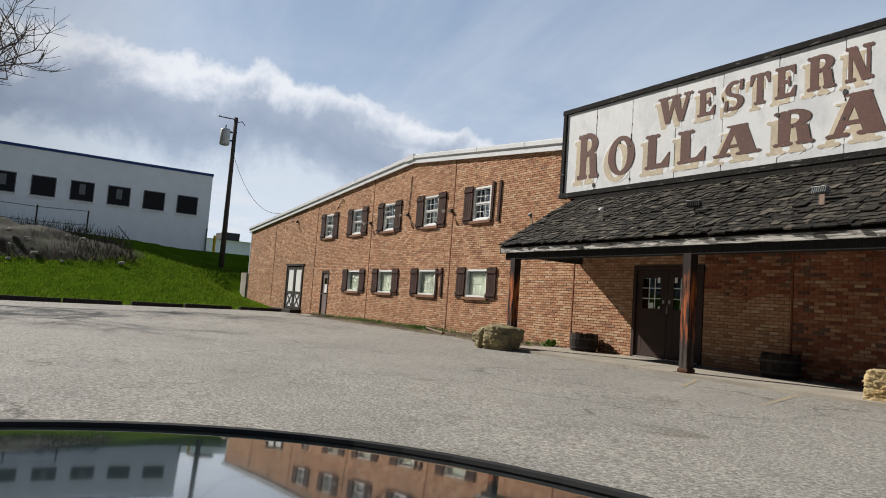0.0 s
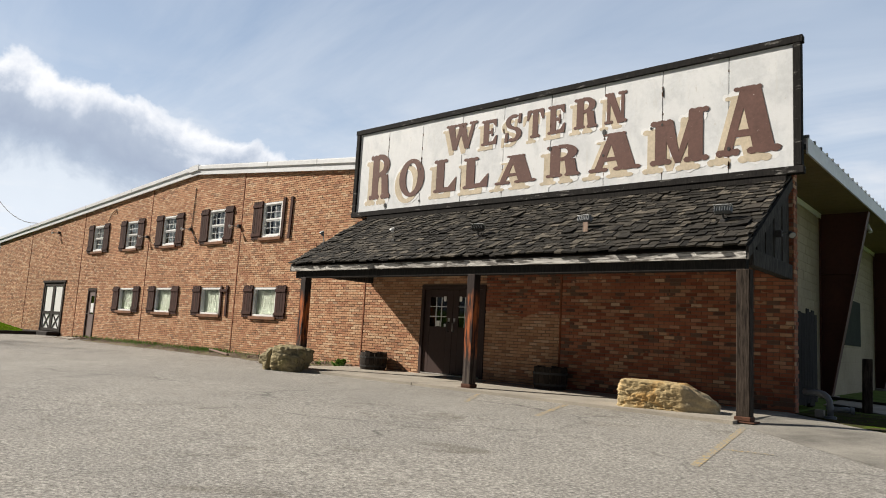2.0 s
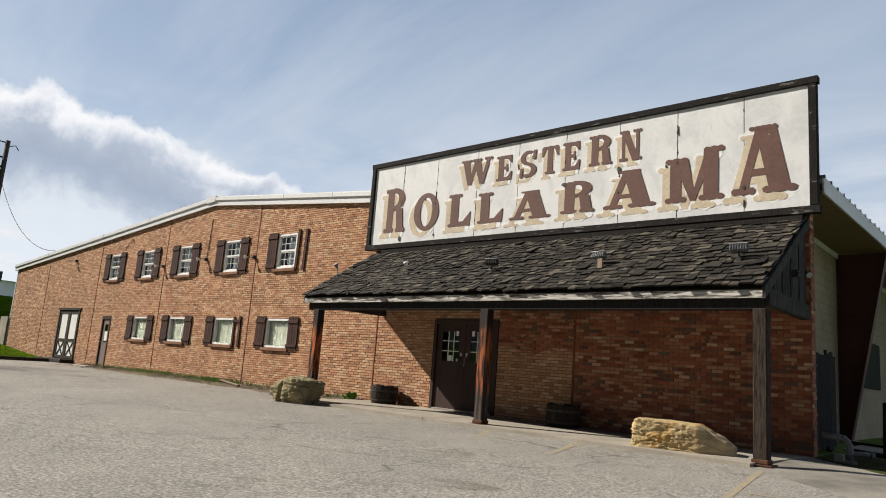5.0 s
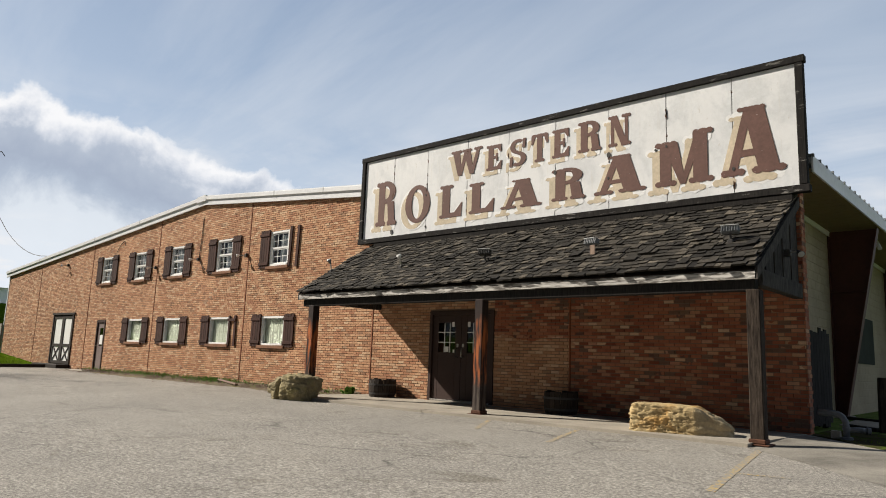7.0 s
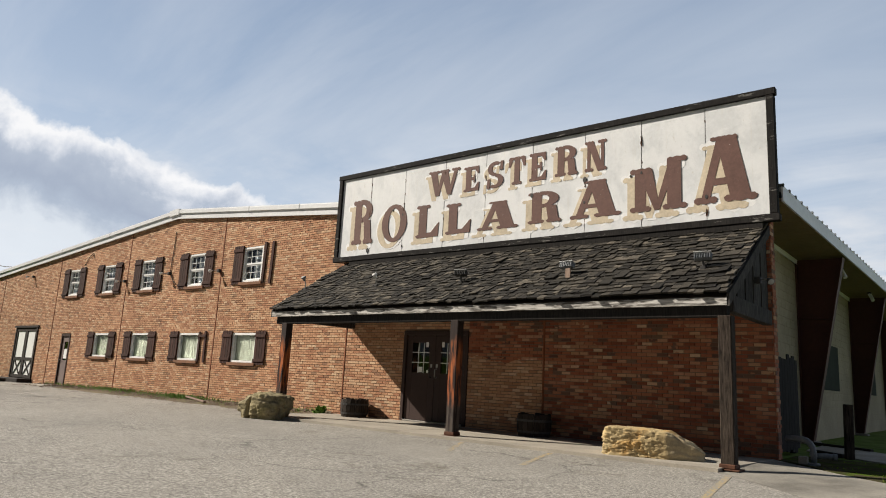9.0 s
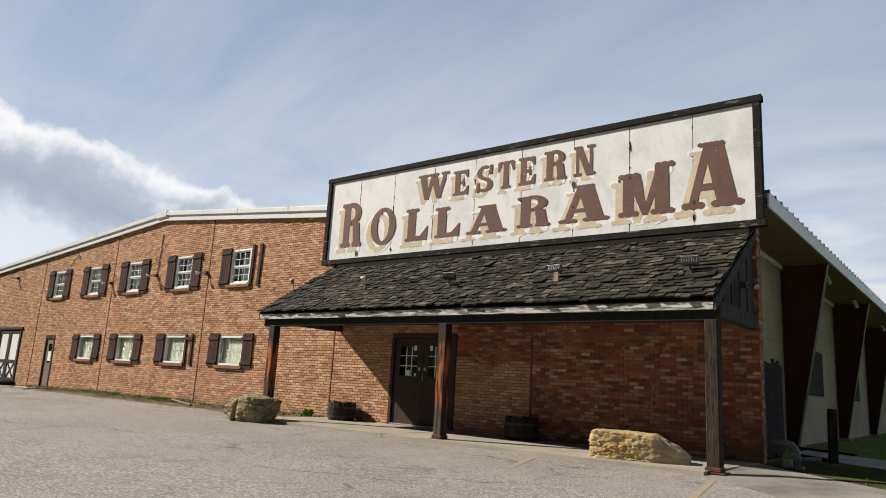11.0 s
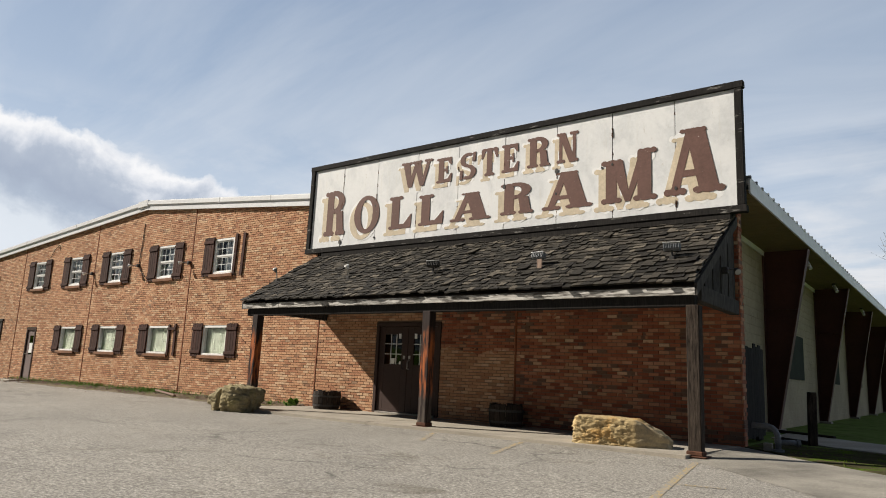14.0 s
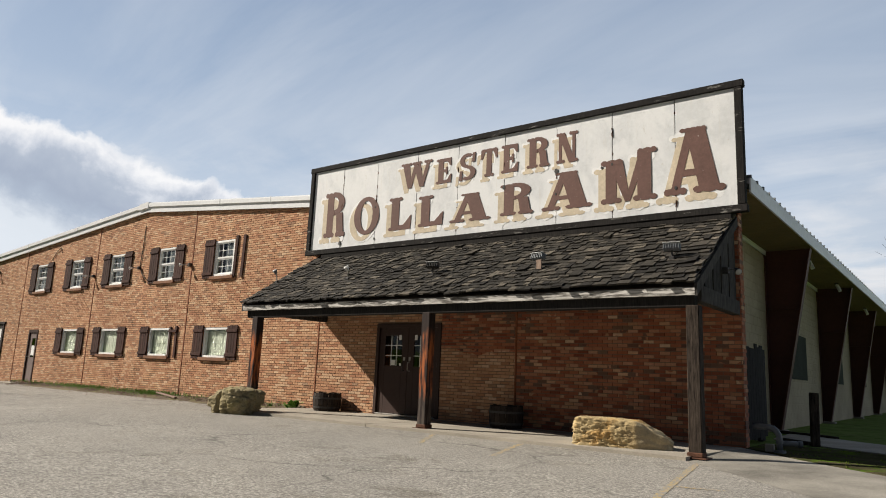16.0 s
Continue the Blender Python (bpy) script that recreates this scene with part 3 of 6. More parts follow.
# roof and trim of the hall
def skewed(bm):
    """The eave stands farther out towards the back of the hall."""
    for v in bm.verts:
        if v.co.x > EAVE_X - 0.3:
            v.co.x += -0.15 + 0.0145 * v.co.y
    return bm


def hall_roof():
    bm = bmesh.new()
    for x0, x1, y in ((LEFT_X - 0.25, RIDGE_X, -0.05), (RIDGE_X, -2.36, -0.05), (-2.36, EAVE_X, 0.01)):
        prism([(x0, roof_z(x0) - 0.10), (x1, roof_z(x1) - 0.10), (x1, roof_z(x1)), (x0, roof_z(x0))], y, BACK_Y, bm)
    setting("roof", skewed(bm), "roof_metal", "low-pitched metal gable roof", "roof")
    for name, low, high, y0, label in (("rake_trim", -0.155, 0.035, -0.15, "bright white rounded metal gable trim"), ("rake_board", -0.31, -0.157, -0.10, "grey-white board under the gable trim")):
        bm = bmesh.new()
        for x0, x1 in ((LEFT_X - 0.28, RIDGE_X), (RIDGE_X, -2.37)):
            prism([(x0, roof_z(x0) + low), (x1, roof_z(x1) + low), (x1, roof_z(x1) + high), (x0, roof_z(x0) + high)], y0, -0.05, bm)
        if name == "rake_trim":
            bmesh.ops.bevel(bm, geom=[e for e in bm.edges if abs(e.verts[0].co.y - y0) < 0.001 and abs(e.verts[1].co.y - y0) < 0.001 and abs(e.verts[0].co.x - e.verts[1].co.x) > 1], offset=0.035, segments=3, affect="EDGES")
        setting(name, bm, "metal_white", label, "trim")
    setting("ridge_cap", prism([(RIDGE_X - 0.5, roof_z(RIDGE_X - 0.5) - 0.17), (RIDGE_X, RIDGE_Z - 0.17), (RIDGE_X + 0.1, RIDGE_Z - 0.18), (RIDGE_X + 0.1, RIDGE_Z + 0.042), (RIDGE_X, RIDGE_Z + 0.05), (RIDGE_X - 0.5, roof_z(RIDGE_X - 0.5) + 0.045)], -0.158, -0.05), "metal_white", "white metal cap over the trim at the ridge", "trim")
    for x in (-27.0, -20.5, -16.2, -6.9, -4.4):
        setting("trim_seam", prism([(x - 0.02, roof_z(x) - 0.15), (x + 0.02, roof_z(x) - 0.15), (x + 0.02, roof_z(x) + 0.04), (x - 0.02, roof_z(x) + 0.04)], -0.154, -0.149), "roof_metal", "overlapping seam of the gable trim", "trim")
    z = roof_z(EAVE_X)
    setting("fascia", skewed(boxes((EAVE_X, EAVE_X + 0.03, 0.0, BACK_Y, z - 0.27, z + 0.02))), "metal_white", "white metal eave fascia", "trim")
    bm = bmesh.new()
    w = 0.32
    for k in range(int(BACK_Y / w)):
        box(bm, SIDE_X, EAVE_X, 0.02 + k * w, 0.02 + k * w + w - 0.02, z - 0.28, z - 0.25)
    box(bm, SIDE_X, EAVE_X, 0.02, BACK_Y, z - 0.245, z - 0.2)
    setting("eave_soffit", skewed(bm), "soffit", "tan panelled eave soffit", "soffit")
    ribs = thing("roof_ribs", (0, 0, 0), "row of small metal roof rib ends", "roof rib", kind="structure")
    for k in range(120):
        part("rib", skewed(boxes((EAVE_X - 0.15, EAVE_X + 0.045, k * 0.45, k * 0.45 + 0.05, z + 0.0, z + 0.055))), "grey_paint", ribs)


hall_roof()


def side_wall():
    """Painted block wall with steel frames outside."""
    z = roof_z(EAVE_X) - 0.28
    ob = setting("wall_side", boxes((SIDE_X - 0.2, SIDE_X - 0.008, 0.26, BACK_Y, -0.3, z)), "block", "cream painted concrete block wall", "wall")
    verts, faces = [], []
    for r in range(21):
        y = 0.27 + (0.2 if r % 2 else 0.0)
        while y < 40:
            k = len(verts)
            z0, z1 = 0.0 + r * 0.2, 0.19 + r * 0.2
            for yy in (y, y + 0.39):
                verts += [(SIDE_X - 0.01, yy, z0), (SIDE_X, yy, z0 + 0.004), (SIDE_X, yy, z1 - 0.004), (SIDE_X - 0.01, yy, z1)]
            faces += [(k + 1, k + 5, k + 6, k + 2), (k, k + 4, k + 5, k + 1), (k + 2, k + 6, k + 7, k + 3), (k, k + 1, k + 2, k + 3), (k + 4, k + 7, k + 6, k + 5)]
            y += 0.4
    tagged(quads("block", verts, faces, "block", ob), kind="stuff")
    setting("wing_return", boxes((SIDE_X, CORNER_X - 0.02, 0.26, 0.30, -0.3, 4.2)), "mortar", "back of the brick wing wall", "wall")
    setting("wall_top_trim", boxes((SIDE_X, SIDE_X + 0.03, 0.3, BACK_Y, z - 0.12, z)), "white_paint", "white trim under the soffit", "trim")
    setting("wall_west", boxes((LEFT_X, LEFT_X + 0.2, 0.26, BACK_Y, -0.5, 4.6)), "mortar", "plain west wall", "wall")
    setting("wall_back", boxes((LEFT_X, SIDE_X, BACK_Y - 0.2, BACK_Y, -0.5, 4.6)), "mortar", "plain back wall", "wall")
    for k in range(7):
        y = 5.7 + 7.5 * k
        f = thing("steel_frame", (SIDE_X, y, 0.0), "dark brown tapered steel frame leg outside a block wall", "steel frame", "frames along the side wall")
        part("web", prism([(0.0, 0.02), (0.22, 0.02), (1.03, z - 0.02), (0.0, z - 0.02)], -0.01, 0.01), "brown_steel", f)
        part("stiffener", boxes((0.021, 0.72, -0.10, 0.10, z * 0.66, z * 0.66 + 0.02)), "brown_steel", f)
        part("outer_flange", prism([(0.20, 0.02), (0.23, 0.02), (1.04, z - 0.02), (1.01, z - 0.02)], -0.13, 0.13), "brown_steel", f)
        part("inner_flange", boxes((0.0, 0.02, -0.13, 0.13, 0.02, z - 0.02)), "brown_steel", f)
        part("base", boxes((-0.0, 0.34, -0.2, 0.2, -0.2, 0.03), bevel=0.01), "concrete", f)
        w = thing("window_side", (SIDE_X, y + 3.7, 1.27), "boarded dark panel window in block wall", "window", kind="structure")
        part("window_frame", boxes((0.0, 0.03, -1.15, 1.15, 0.0, 1.26)), "panel", w)
        part("pane", boxes((0.03, 0.036, -1.09, 1.09, 0.05, 1.21)), "panel", w)


side_wall()


# porch
EAVE_Y, EAVE_Z, PORCH_L, PORCH_R = -2.45, 2.36, -2.15, 8.45
TOP_Y, TOP_Z = -0.02, 3.98
PITCH = (TOP_Z - EAVE_Z - 0.10) / (TOP_Y - EAVE_Y)


def porch_top(y):
    return EAVE_Z + 0.06 + (y - EAVE_Y) * PITCH


def porch():
    p = thing("porch", (0, 0, 0), "dark timber porch with a shake roof against the brick front", "porch", kind="structure")
    deck = [(EAVE_Y + 0.02, porch_top(EAVE_Y) - 0.05), (TOP_Y, porch_top(TOP_Y) - 0.05), (TOP_Y, porch_top(TOP_Y) - 0.02), (EAVE_Y + 0.02, porch_top(EAVE_Y) - 0.02)]
    bm = prism(deck, PORCH_L + 0.03, PORCH_R - 0.03)
    bmesh.ops.transform(bm, matrix=Matrix(((0, 1, 0, 0), (1, 0, 0, 0), (0, 0, 1, 0), (0, 0, 0, 1))), verts=bm.verts)
    bmesh.ops.recalc_face_normals(bm, faces=bm.faces)
    part("roof_deck", bm, "dark_wood", p)
    part("fascia_board", boxes((PORCH_L, PORCH_L + 1.3, EAVE_Y, EAVE_Y + 0.04, EAVE_Z - 0.10, EAVE_Z + 0.02), bevel=0.004), "fascia", p, "grey weathered fascia board")
    part("fascia_board", boxes((PORCH_L + 1.305, PORCH_R, EAVE_Y, EAVE_Y + 0.04, EAVE_Z - 0.10, EAVE_Z + 0.02), bevel=0.004), "fascia", p, "fascia board with peeling white paint")
    part("front_beam", boxes((PORCH_L + 0.1, PORCH_R - 0.05, -2.36, -2.20, 2.10, 2.34), bevel=0.01), "black_wood", p)
    for x in (PORCH_L + 0.28, PORCH_R - 0.08):
        part("end_beam", boxes((x - 0.06, x + 0.09, -2.2, -0.01, 2.19, 2.44), bevel=0.012), "gable_wood", p)
    for x in (PORCH_L + 0.30, PORCH_R - 0.062):
        for k in range(9):
            y0 = -2.1 + k * 0.235
            part("gable_board", prism([(y0, 2.34), (y0 + 0.215, 2.34), (y0 + 0.215, porch_top(y0 + 0.215) - 0.06), (y0, porch_top(y0) - 0.06)], x - 0.012, x + 0.012 + 0.014 * (k % 2)), "gable_wood", p).data.transform(Matrix(((0, 1, 0, 0), (1, 0, 0, 0), (0, 0, 1, 0), (0, 0, 0, 1))))
    # black sheets added behind the boards so that their gaps come out dark
    for x in (PORCH_L + 0.33, PORCH_R - 0.085):
        ob = part("gable_backing", prism([(-2.1, 2.35), (-0.02, 2.35), (-0.02, porch_top(-0.02) - 0.07), (-2.1, porch_top(-2.1) - 0.07)], x - 0.006, x + 0.006), "black_wood", p)
        ob.data.transform(Matrix(((0, 1, 0, 0), (1, 0, 0, 0), (0, 0, 1, 0), (0, 0, 0, 1))))
    for x in (PORCH_L + 0.0, PORCH_R):
        ob = part("rake_board", prism([(EAVE_Y, porch_top(EAVE_Y) - 0.17), (TOP_Y, porch_top(TOP_Y) - 0.17), (TOP_Y, porch_top(TOP_Y) + 0.01), (EAVE_Y, porch_top(EAVE_Y) + 0.01)], x - 0.02, x + 0.02), "gable_wood", p)
        ob.data.transform(Matrix(((0, 1, 0, 0), (1, 0, 0, 0), (0, 0, 1, 0), (0, 0, 0, 1))))
    for x in np.arange(PORCH_L + 0.9, PORCH_R - 0.4, 0.61):
        ob = part("rafter", prism([(EAVE_Y + 0.06, porch_top(EAVE_Y) - 0.19), (TOP_Y, porch_top(TOP_Y) - 0.21), (TOP_Y, porch_top(TOP_Y) - 0.06), (EAVE_Y + 0.06, porch_top(EAVE_Y) - 0.055)], x - 0.02, x + 0.02), "dark_wood", p)
        ob.data.transform(Matrix(((0, 1, 0, 0), (1, 0, 0, 0), (0, 0, 1, 0), (0, 0, 0, 1))))
    return p


the_porch = porch()


def porch_post(x, foot, label, mat="post_wood"):
    t = thing("porch_post", (x, -2.28, foot), label, "post", "porch posts")
    bm = bmesh.new()
    a = 0.095
    box(bm, -a, a, -a, a, 0.06, 2.12 - foot, bevel=0.012)
    for v in bm.verts:
        v.co.x += 0.006 * math.sin(3 * v.co.z + x)
    part("shaft", bm, mat, t)
    part("base_plate", boxes((-0.17, 0.17, -0.15, 0.15, 0.0, 0.018), bevel=0.004), "rust", t, "rusty steel base plate")
    part("base_bracket", boxes((-0.115, 0.115, -0.108, 0.108, 0.018, 0.085), bevel=0.012), "rust", t, "rusty steel base bracket")
    return t


porch_post(-1.72, -0.03, "weathered dark timber porch post beside a boulder", "post_red")
porch_post(3.38, -0.04, "timber porch post with red-brown peeling stain", "post_red")
porch_post(8.36, -0.06, "grey weathered timber porch post with split grain")

# sign
SIGN_L, SIGN_R, SIGN_B, SIGN_T, SIGN_Y = -2.53, 8.68, 3.97, 6.41, -0.28
SEAMS = (-1.29, -0.08, 1.23, 2.45, 3.71, 4.99, 6.22, 7.47)


def sign():
    s = thing("sign", (0, 0, 0), "weathered white sign board with brown letters and black frame", "sign")
    f = 0.13
    edges = [SIGN_L + f, *SEAMS, SIGN_R - f]
    for k, (x0, x1) in enumerate(zip(edges, edges[1:])):
        part("panel", boxes((x0 + 0.007, x1 - 0.007, SIGN_Y + 0.03 + 0.003 * (k % 2), SIGN_Y + 0.06, SIGN_B + f, SIGN_T - f), bevel=0.003), "white_board", s)
    for name, r in (("top_frame", (SIGN_L - 0.03, SIGN_R + 0.03, SIGN_T - f, SIGN_T)), ("bottom_frame", (SIGN_L - 0.03, SIGN_R + 0.03, SIGN_B, SIGN_B + f)),
                    ("side_frame", (SIGN_L, SIGN_L + f, SIGN_B + f + 0.003, SIGN_T - f - 0.003)), ("side_frame", (SIGN_R - f, SIGN_R, SIGN_B + f + 0.003, SIGN_T - f - 0.003))):
        part(name, boxes((r[0], r[1], SIGN_Y - 0.02, SIGN_Y + 0.12, r[2], r[3]), bevel=0.008), "frame_wood", s)
    part("backing", boxes((SIGN_L + 0.05, SIGN_R - 0.05, SIGN_Y + 0.066, -0.02, SIGN_B + 0.05, SIGN_T - 0.05)), "dark_wood", s)
    return s


the_sign = sign()
# black strip that fills the gap between sign and porch roof
part("bottom_board", boxes((SIGN_L + 0.6, SIGN_R - 0.25, SIGN_Y + 0.0, -0.02, SIGN_B - 0.14, SIGN_B - 0.004), bevel=0.006), "black_wood", the_sign)


# ---- letters on the sign ----
def rect(x0, y0, x1, y1):
    return [(x0, y0), (x1, y0), (x1, y1), (x0, y1)]


def leg(b0, b1, t0, t1, y0=0.0, y1=1.0):
    return [(b0, y0), (b1, y0), (t1, y1), (t0, y1)]


def arc(cx, cy, rx, ry, ix, iy, a0, a1, steps=10):
    """A band between two ellipses, as a row of four-sided pieces."""
    out = []
    for k in range(steps):
        a, b = [radians(a0 + (a1 - a0) * (k + d) / steps) for d in (0, 1)]
        out.append([(cx + ix * math.cos(a), cy + iy * math.sin(a)), (cx + rx * math.cos(a), cy + ry * math.sin(a)), (cx + rx * math.cos(b), cy + ry * math.sin(b)), (cx + ix * math.cos(b), cy + iy * math.sin(b))])
    return out


Q = 0.10          # thickness of a slab serif
WAVE = ((0.0, 0.75), (0.03, 0.30), (0.12, 0.06), (0.22, 0.08), (0.30, 0.24), (0.38, 0.12), (0.5, 0.04), (0.62, 0.12), (0.70, 0.24), (0.78, 0.08), (0.88, 0.06), (0.97, 0.30), (1.0, 0.75), (0.90, 1.08), (0.10, 1.08))


def foot(x0, x1, q=Q):
    """A serif with a wavy lower edge."""
    return [(x0 + u * (x1 - x0), v * q) for u, v in WAVE]


def head(x0, x1, q=Q):
    return [(x, 1 - y) for x, y in foot(x0, x1, q)][::-1]


def glyph(ch):
    if ch == "R":
        return [rect(0.12, 0.08, 0.42, 0.92), foot(0, 0.50), head(0, 0.50), *arc(0.46, 0.745, 0.46, 0.255, 0.18, 0.145, -90, 90), rect(0.36, 0.89, 0.48, 1.0), rect(0.40, 0.49, 0.48, 0.6), leg(0.62, 0.93, 0.55, 0.84, 0.06, 0.53), foot(0.56, 1.0)]
    if ch == "O":
        return arc(0.5, 0.5, 0.5, 0.5, 0.24, 0.39, 0, 360, 26)
    if ch == "L":
        return [rect(0.12, 0.08, 0.46, 0.92), head(0, 0.60), foot(0, 0.62), leg(0.40, 0.97, 0.40, 0.98, 0.015, 0.15), leg(0.66, 0.98, 0.97, 1.0, 0.14, 0.42)]
    if ch == "A":
        return [leg(0.12, 0.26, 0.38, 0.52, 0.08, 0.95), leg(0.58, 0.90, 0.38, 0.70, 0.08, 0.95), rect(0.24, 0.27, 0.70, 0.37), foot(0, 0.38), foot(0.48, 1.0), head(0.28, 0.56, 0.06), head(0.44, 0.72, 0.07)]
    if ch == "M":
        return [rect(0.09, 0.08, 0.29, 0.80), rect(0.66, 0.08, 0.90, 0.92), leg(0.44, 0.54, 0.14, 0.40, 0.02, 0.82), leg(0.44, 0.53, 0.70, 0.86, 0.02, 0.94), foot(0, 0.38), foot(0.58, 1), [(x, y - 0.14) for x, y in head(0, 0.40)], head(0.66, 1)]
    if ch == "N":
        return [rect(0.12, 0.08, 0.26, 0.92), rect(0.74, 0.06, 0.88, 0.92), leg(0.60, 0.88, 0.12, 0.42, 0.0, 0.93), foot(0, 0.40), head(0, 0.42), head(0.6, 1), foot(0.62, 1.0)]
    if ch == "W":
        return [leg(0.24, 0.38, 0.06, 0.28, 0, 0.92), leg(0.25, 0.36, 0.44, 0.56, 0, 0.9), leg(0.62, 0.76, 0.40, 0.62, 0, 0.92), leg(0.64, 0.74, 0.82, 0.93, 0, 0.92), head(0, 0.36), head(0.36, 0.66), head(0.74, 1)]
    if ch == "E":
        return [rect(0.14, 0.08, 0.46, 0.92), foot(0, 0.62), rect(0.4, 0.015, 0.95, 0.14), head(0, 0.62), rect(0.4, 0.86, 0.93, 0.985), rect(0.42, 0.45, 0.70, 0.56), leg(0.70, 0.95, 0.90, 0.98, 0.13, 0.34), leg(0.86, 0.94, 0.68, 0.93, 0.70, 0.87), rect(0.62, 0.36, 0.72, 0.65)]
    if ch == "S":
        return [*arc(0.5, 0.73, 0.45, 0.27, 0.18, 0.155, 50, 270, 14), *arc(0.5, 0.27, 0.48, 0.27, 0.18, 0.155, -130, 90, 14), leg(0.76, 0.92, 0.80, 0.95, 0.66, 0.99), leg(0.04, 0.20, 0.06, 0.22, 0.01, 0.36)]
    return [rect(0.34, 0.08, 0.66, 0.92), foot(0.20, 0.80), head(0, 1), leg(0.0, 0.10, 0.0, 0.26, 0.64, 0.92), leg(0.90, 1.0, 0.74, 1.0, 0.64, 0.92)]


def letter(ch, x0, x1, z0, z1):
    def shape(dx, dz, y, step, grow=0.0):
        bm = bmesh.new()
        for k, poly in enumerate(glyph(ch)):
            pts = [Vector((x0 + u * (x1 - x0) + dx, z0 + v * (z1 - z0) + dz)) for u, v in poly]
            mid = sum(pts, Vector((0, 0))) / len(pts)
            prism([p + (p - mid).normalized() * grow for p in pts], y - step * k, SIGN_Y + 0.034, bm)
        return bm
    big = z0 < 5.0
    dx, dz = (-0.155, -0.15) if big else (-0.105, -0.115)
    ob = part("letter", shape(0, 0, SIGN_Y + 0.0205, 0.00025), "letter", the_sign, "chipped brown painted letter")
    part("drop_shade", shape(dx, dz, SIGN_Y + 0.0262, 0.00015), "letter_shade", ob, "tan painted drop shade")
    part("white_edge", shape(dx * 0.75, dz * 0.75, SIGN_Y + 0.0288, 0.00006, 0.085 if big else 0.06), "halo", ob, "fresher white paint round the letter")


for ch, x0, x1, z0, z1 in (("R", -1.93, -1.14, 4.40, 5.63), ("O", -0.82, 0.05, 4.37, 5.36), ("L", 0.37, 1.10, 4.38, 5.22), ("L", 1.31, 2.06, 4.39, 5.15), ("A", 2.25, 3.38, 4.39, 5.05),
                           ("R", 3.62, 4.45, 4.41, 5.12), ("A", 4.65, 5.80, 4.40, 5.20), ("M", 5.98, 7.12, 4.39, 5.44), ("A", 7.24, 8.36, 4.40, 5.68),
                           ("W", 0.70, 1.68, 5.40, 6.05), ("E", 1.80, 2.27, 5.38, 6.00), ("S", 2.47, 2.95, 5.37, 6.01), ("T", 3.08, 3.52, 5.37, 6.03), ("E", 3.62, 4.07, 5.38, 6.03), ("R", 4.27, 4.82, 5.39, 6.07), ("N", 4.98, 5.48, 5.39, 6.06)):
    letter(ch, x0, x1, z0, z1)


def rust_marks():
    """Rusty drips and dents along the panel seams."""
    rng = random.Random(17)
    for x in SEAMS:
        for k in range(4):
            z, h, w = rng.uniform(4.2, 6.1), rng.uniform(0.05, 0.22), rng.uniform(0.004, 0.010)
            pts = [(x + rng.uniform(-0.02, 0.02) + w * math.cos(a) * (1 if a < 3.2 else 0.5), z + h * 0.5 * math.sin(a)) for a in [0.7 * i for i in range(9)]]
            part("rust_mark", prism(pts, SIGN_Y + 0.0285 - 0.012 * (k == 0), SIGN_Y + 0.034), "rust", the_sign, "rusty drip at a panel seam")
    for x, z, r in ((4.99, 5.24, 0.06), (4.98, 4.75, 0.03), (-1.29, 4.22, 0.06), (-0.08, 4.24, 0.03), (-0.10, 5.06, 0.03), (-0.45, 5.20, 0.03), (3.71, 5.06, 0.05), (6.22, 5.2, 0.03), (6.0, 5.16, 0.03), (7.47, 4.55, 0.04)):
        part("hole", prism([(x + r * 0.7 * math.cos(a), z + r * math.sin(a)) for a in [0.63 * i for i in range(10)]], SIGN_Y + 0.014, SIGN_Y + 0.034), "iron", the_sign, "small dark hole")


rust_marks()


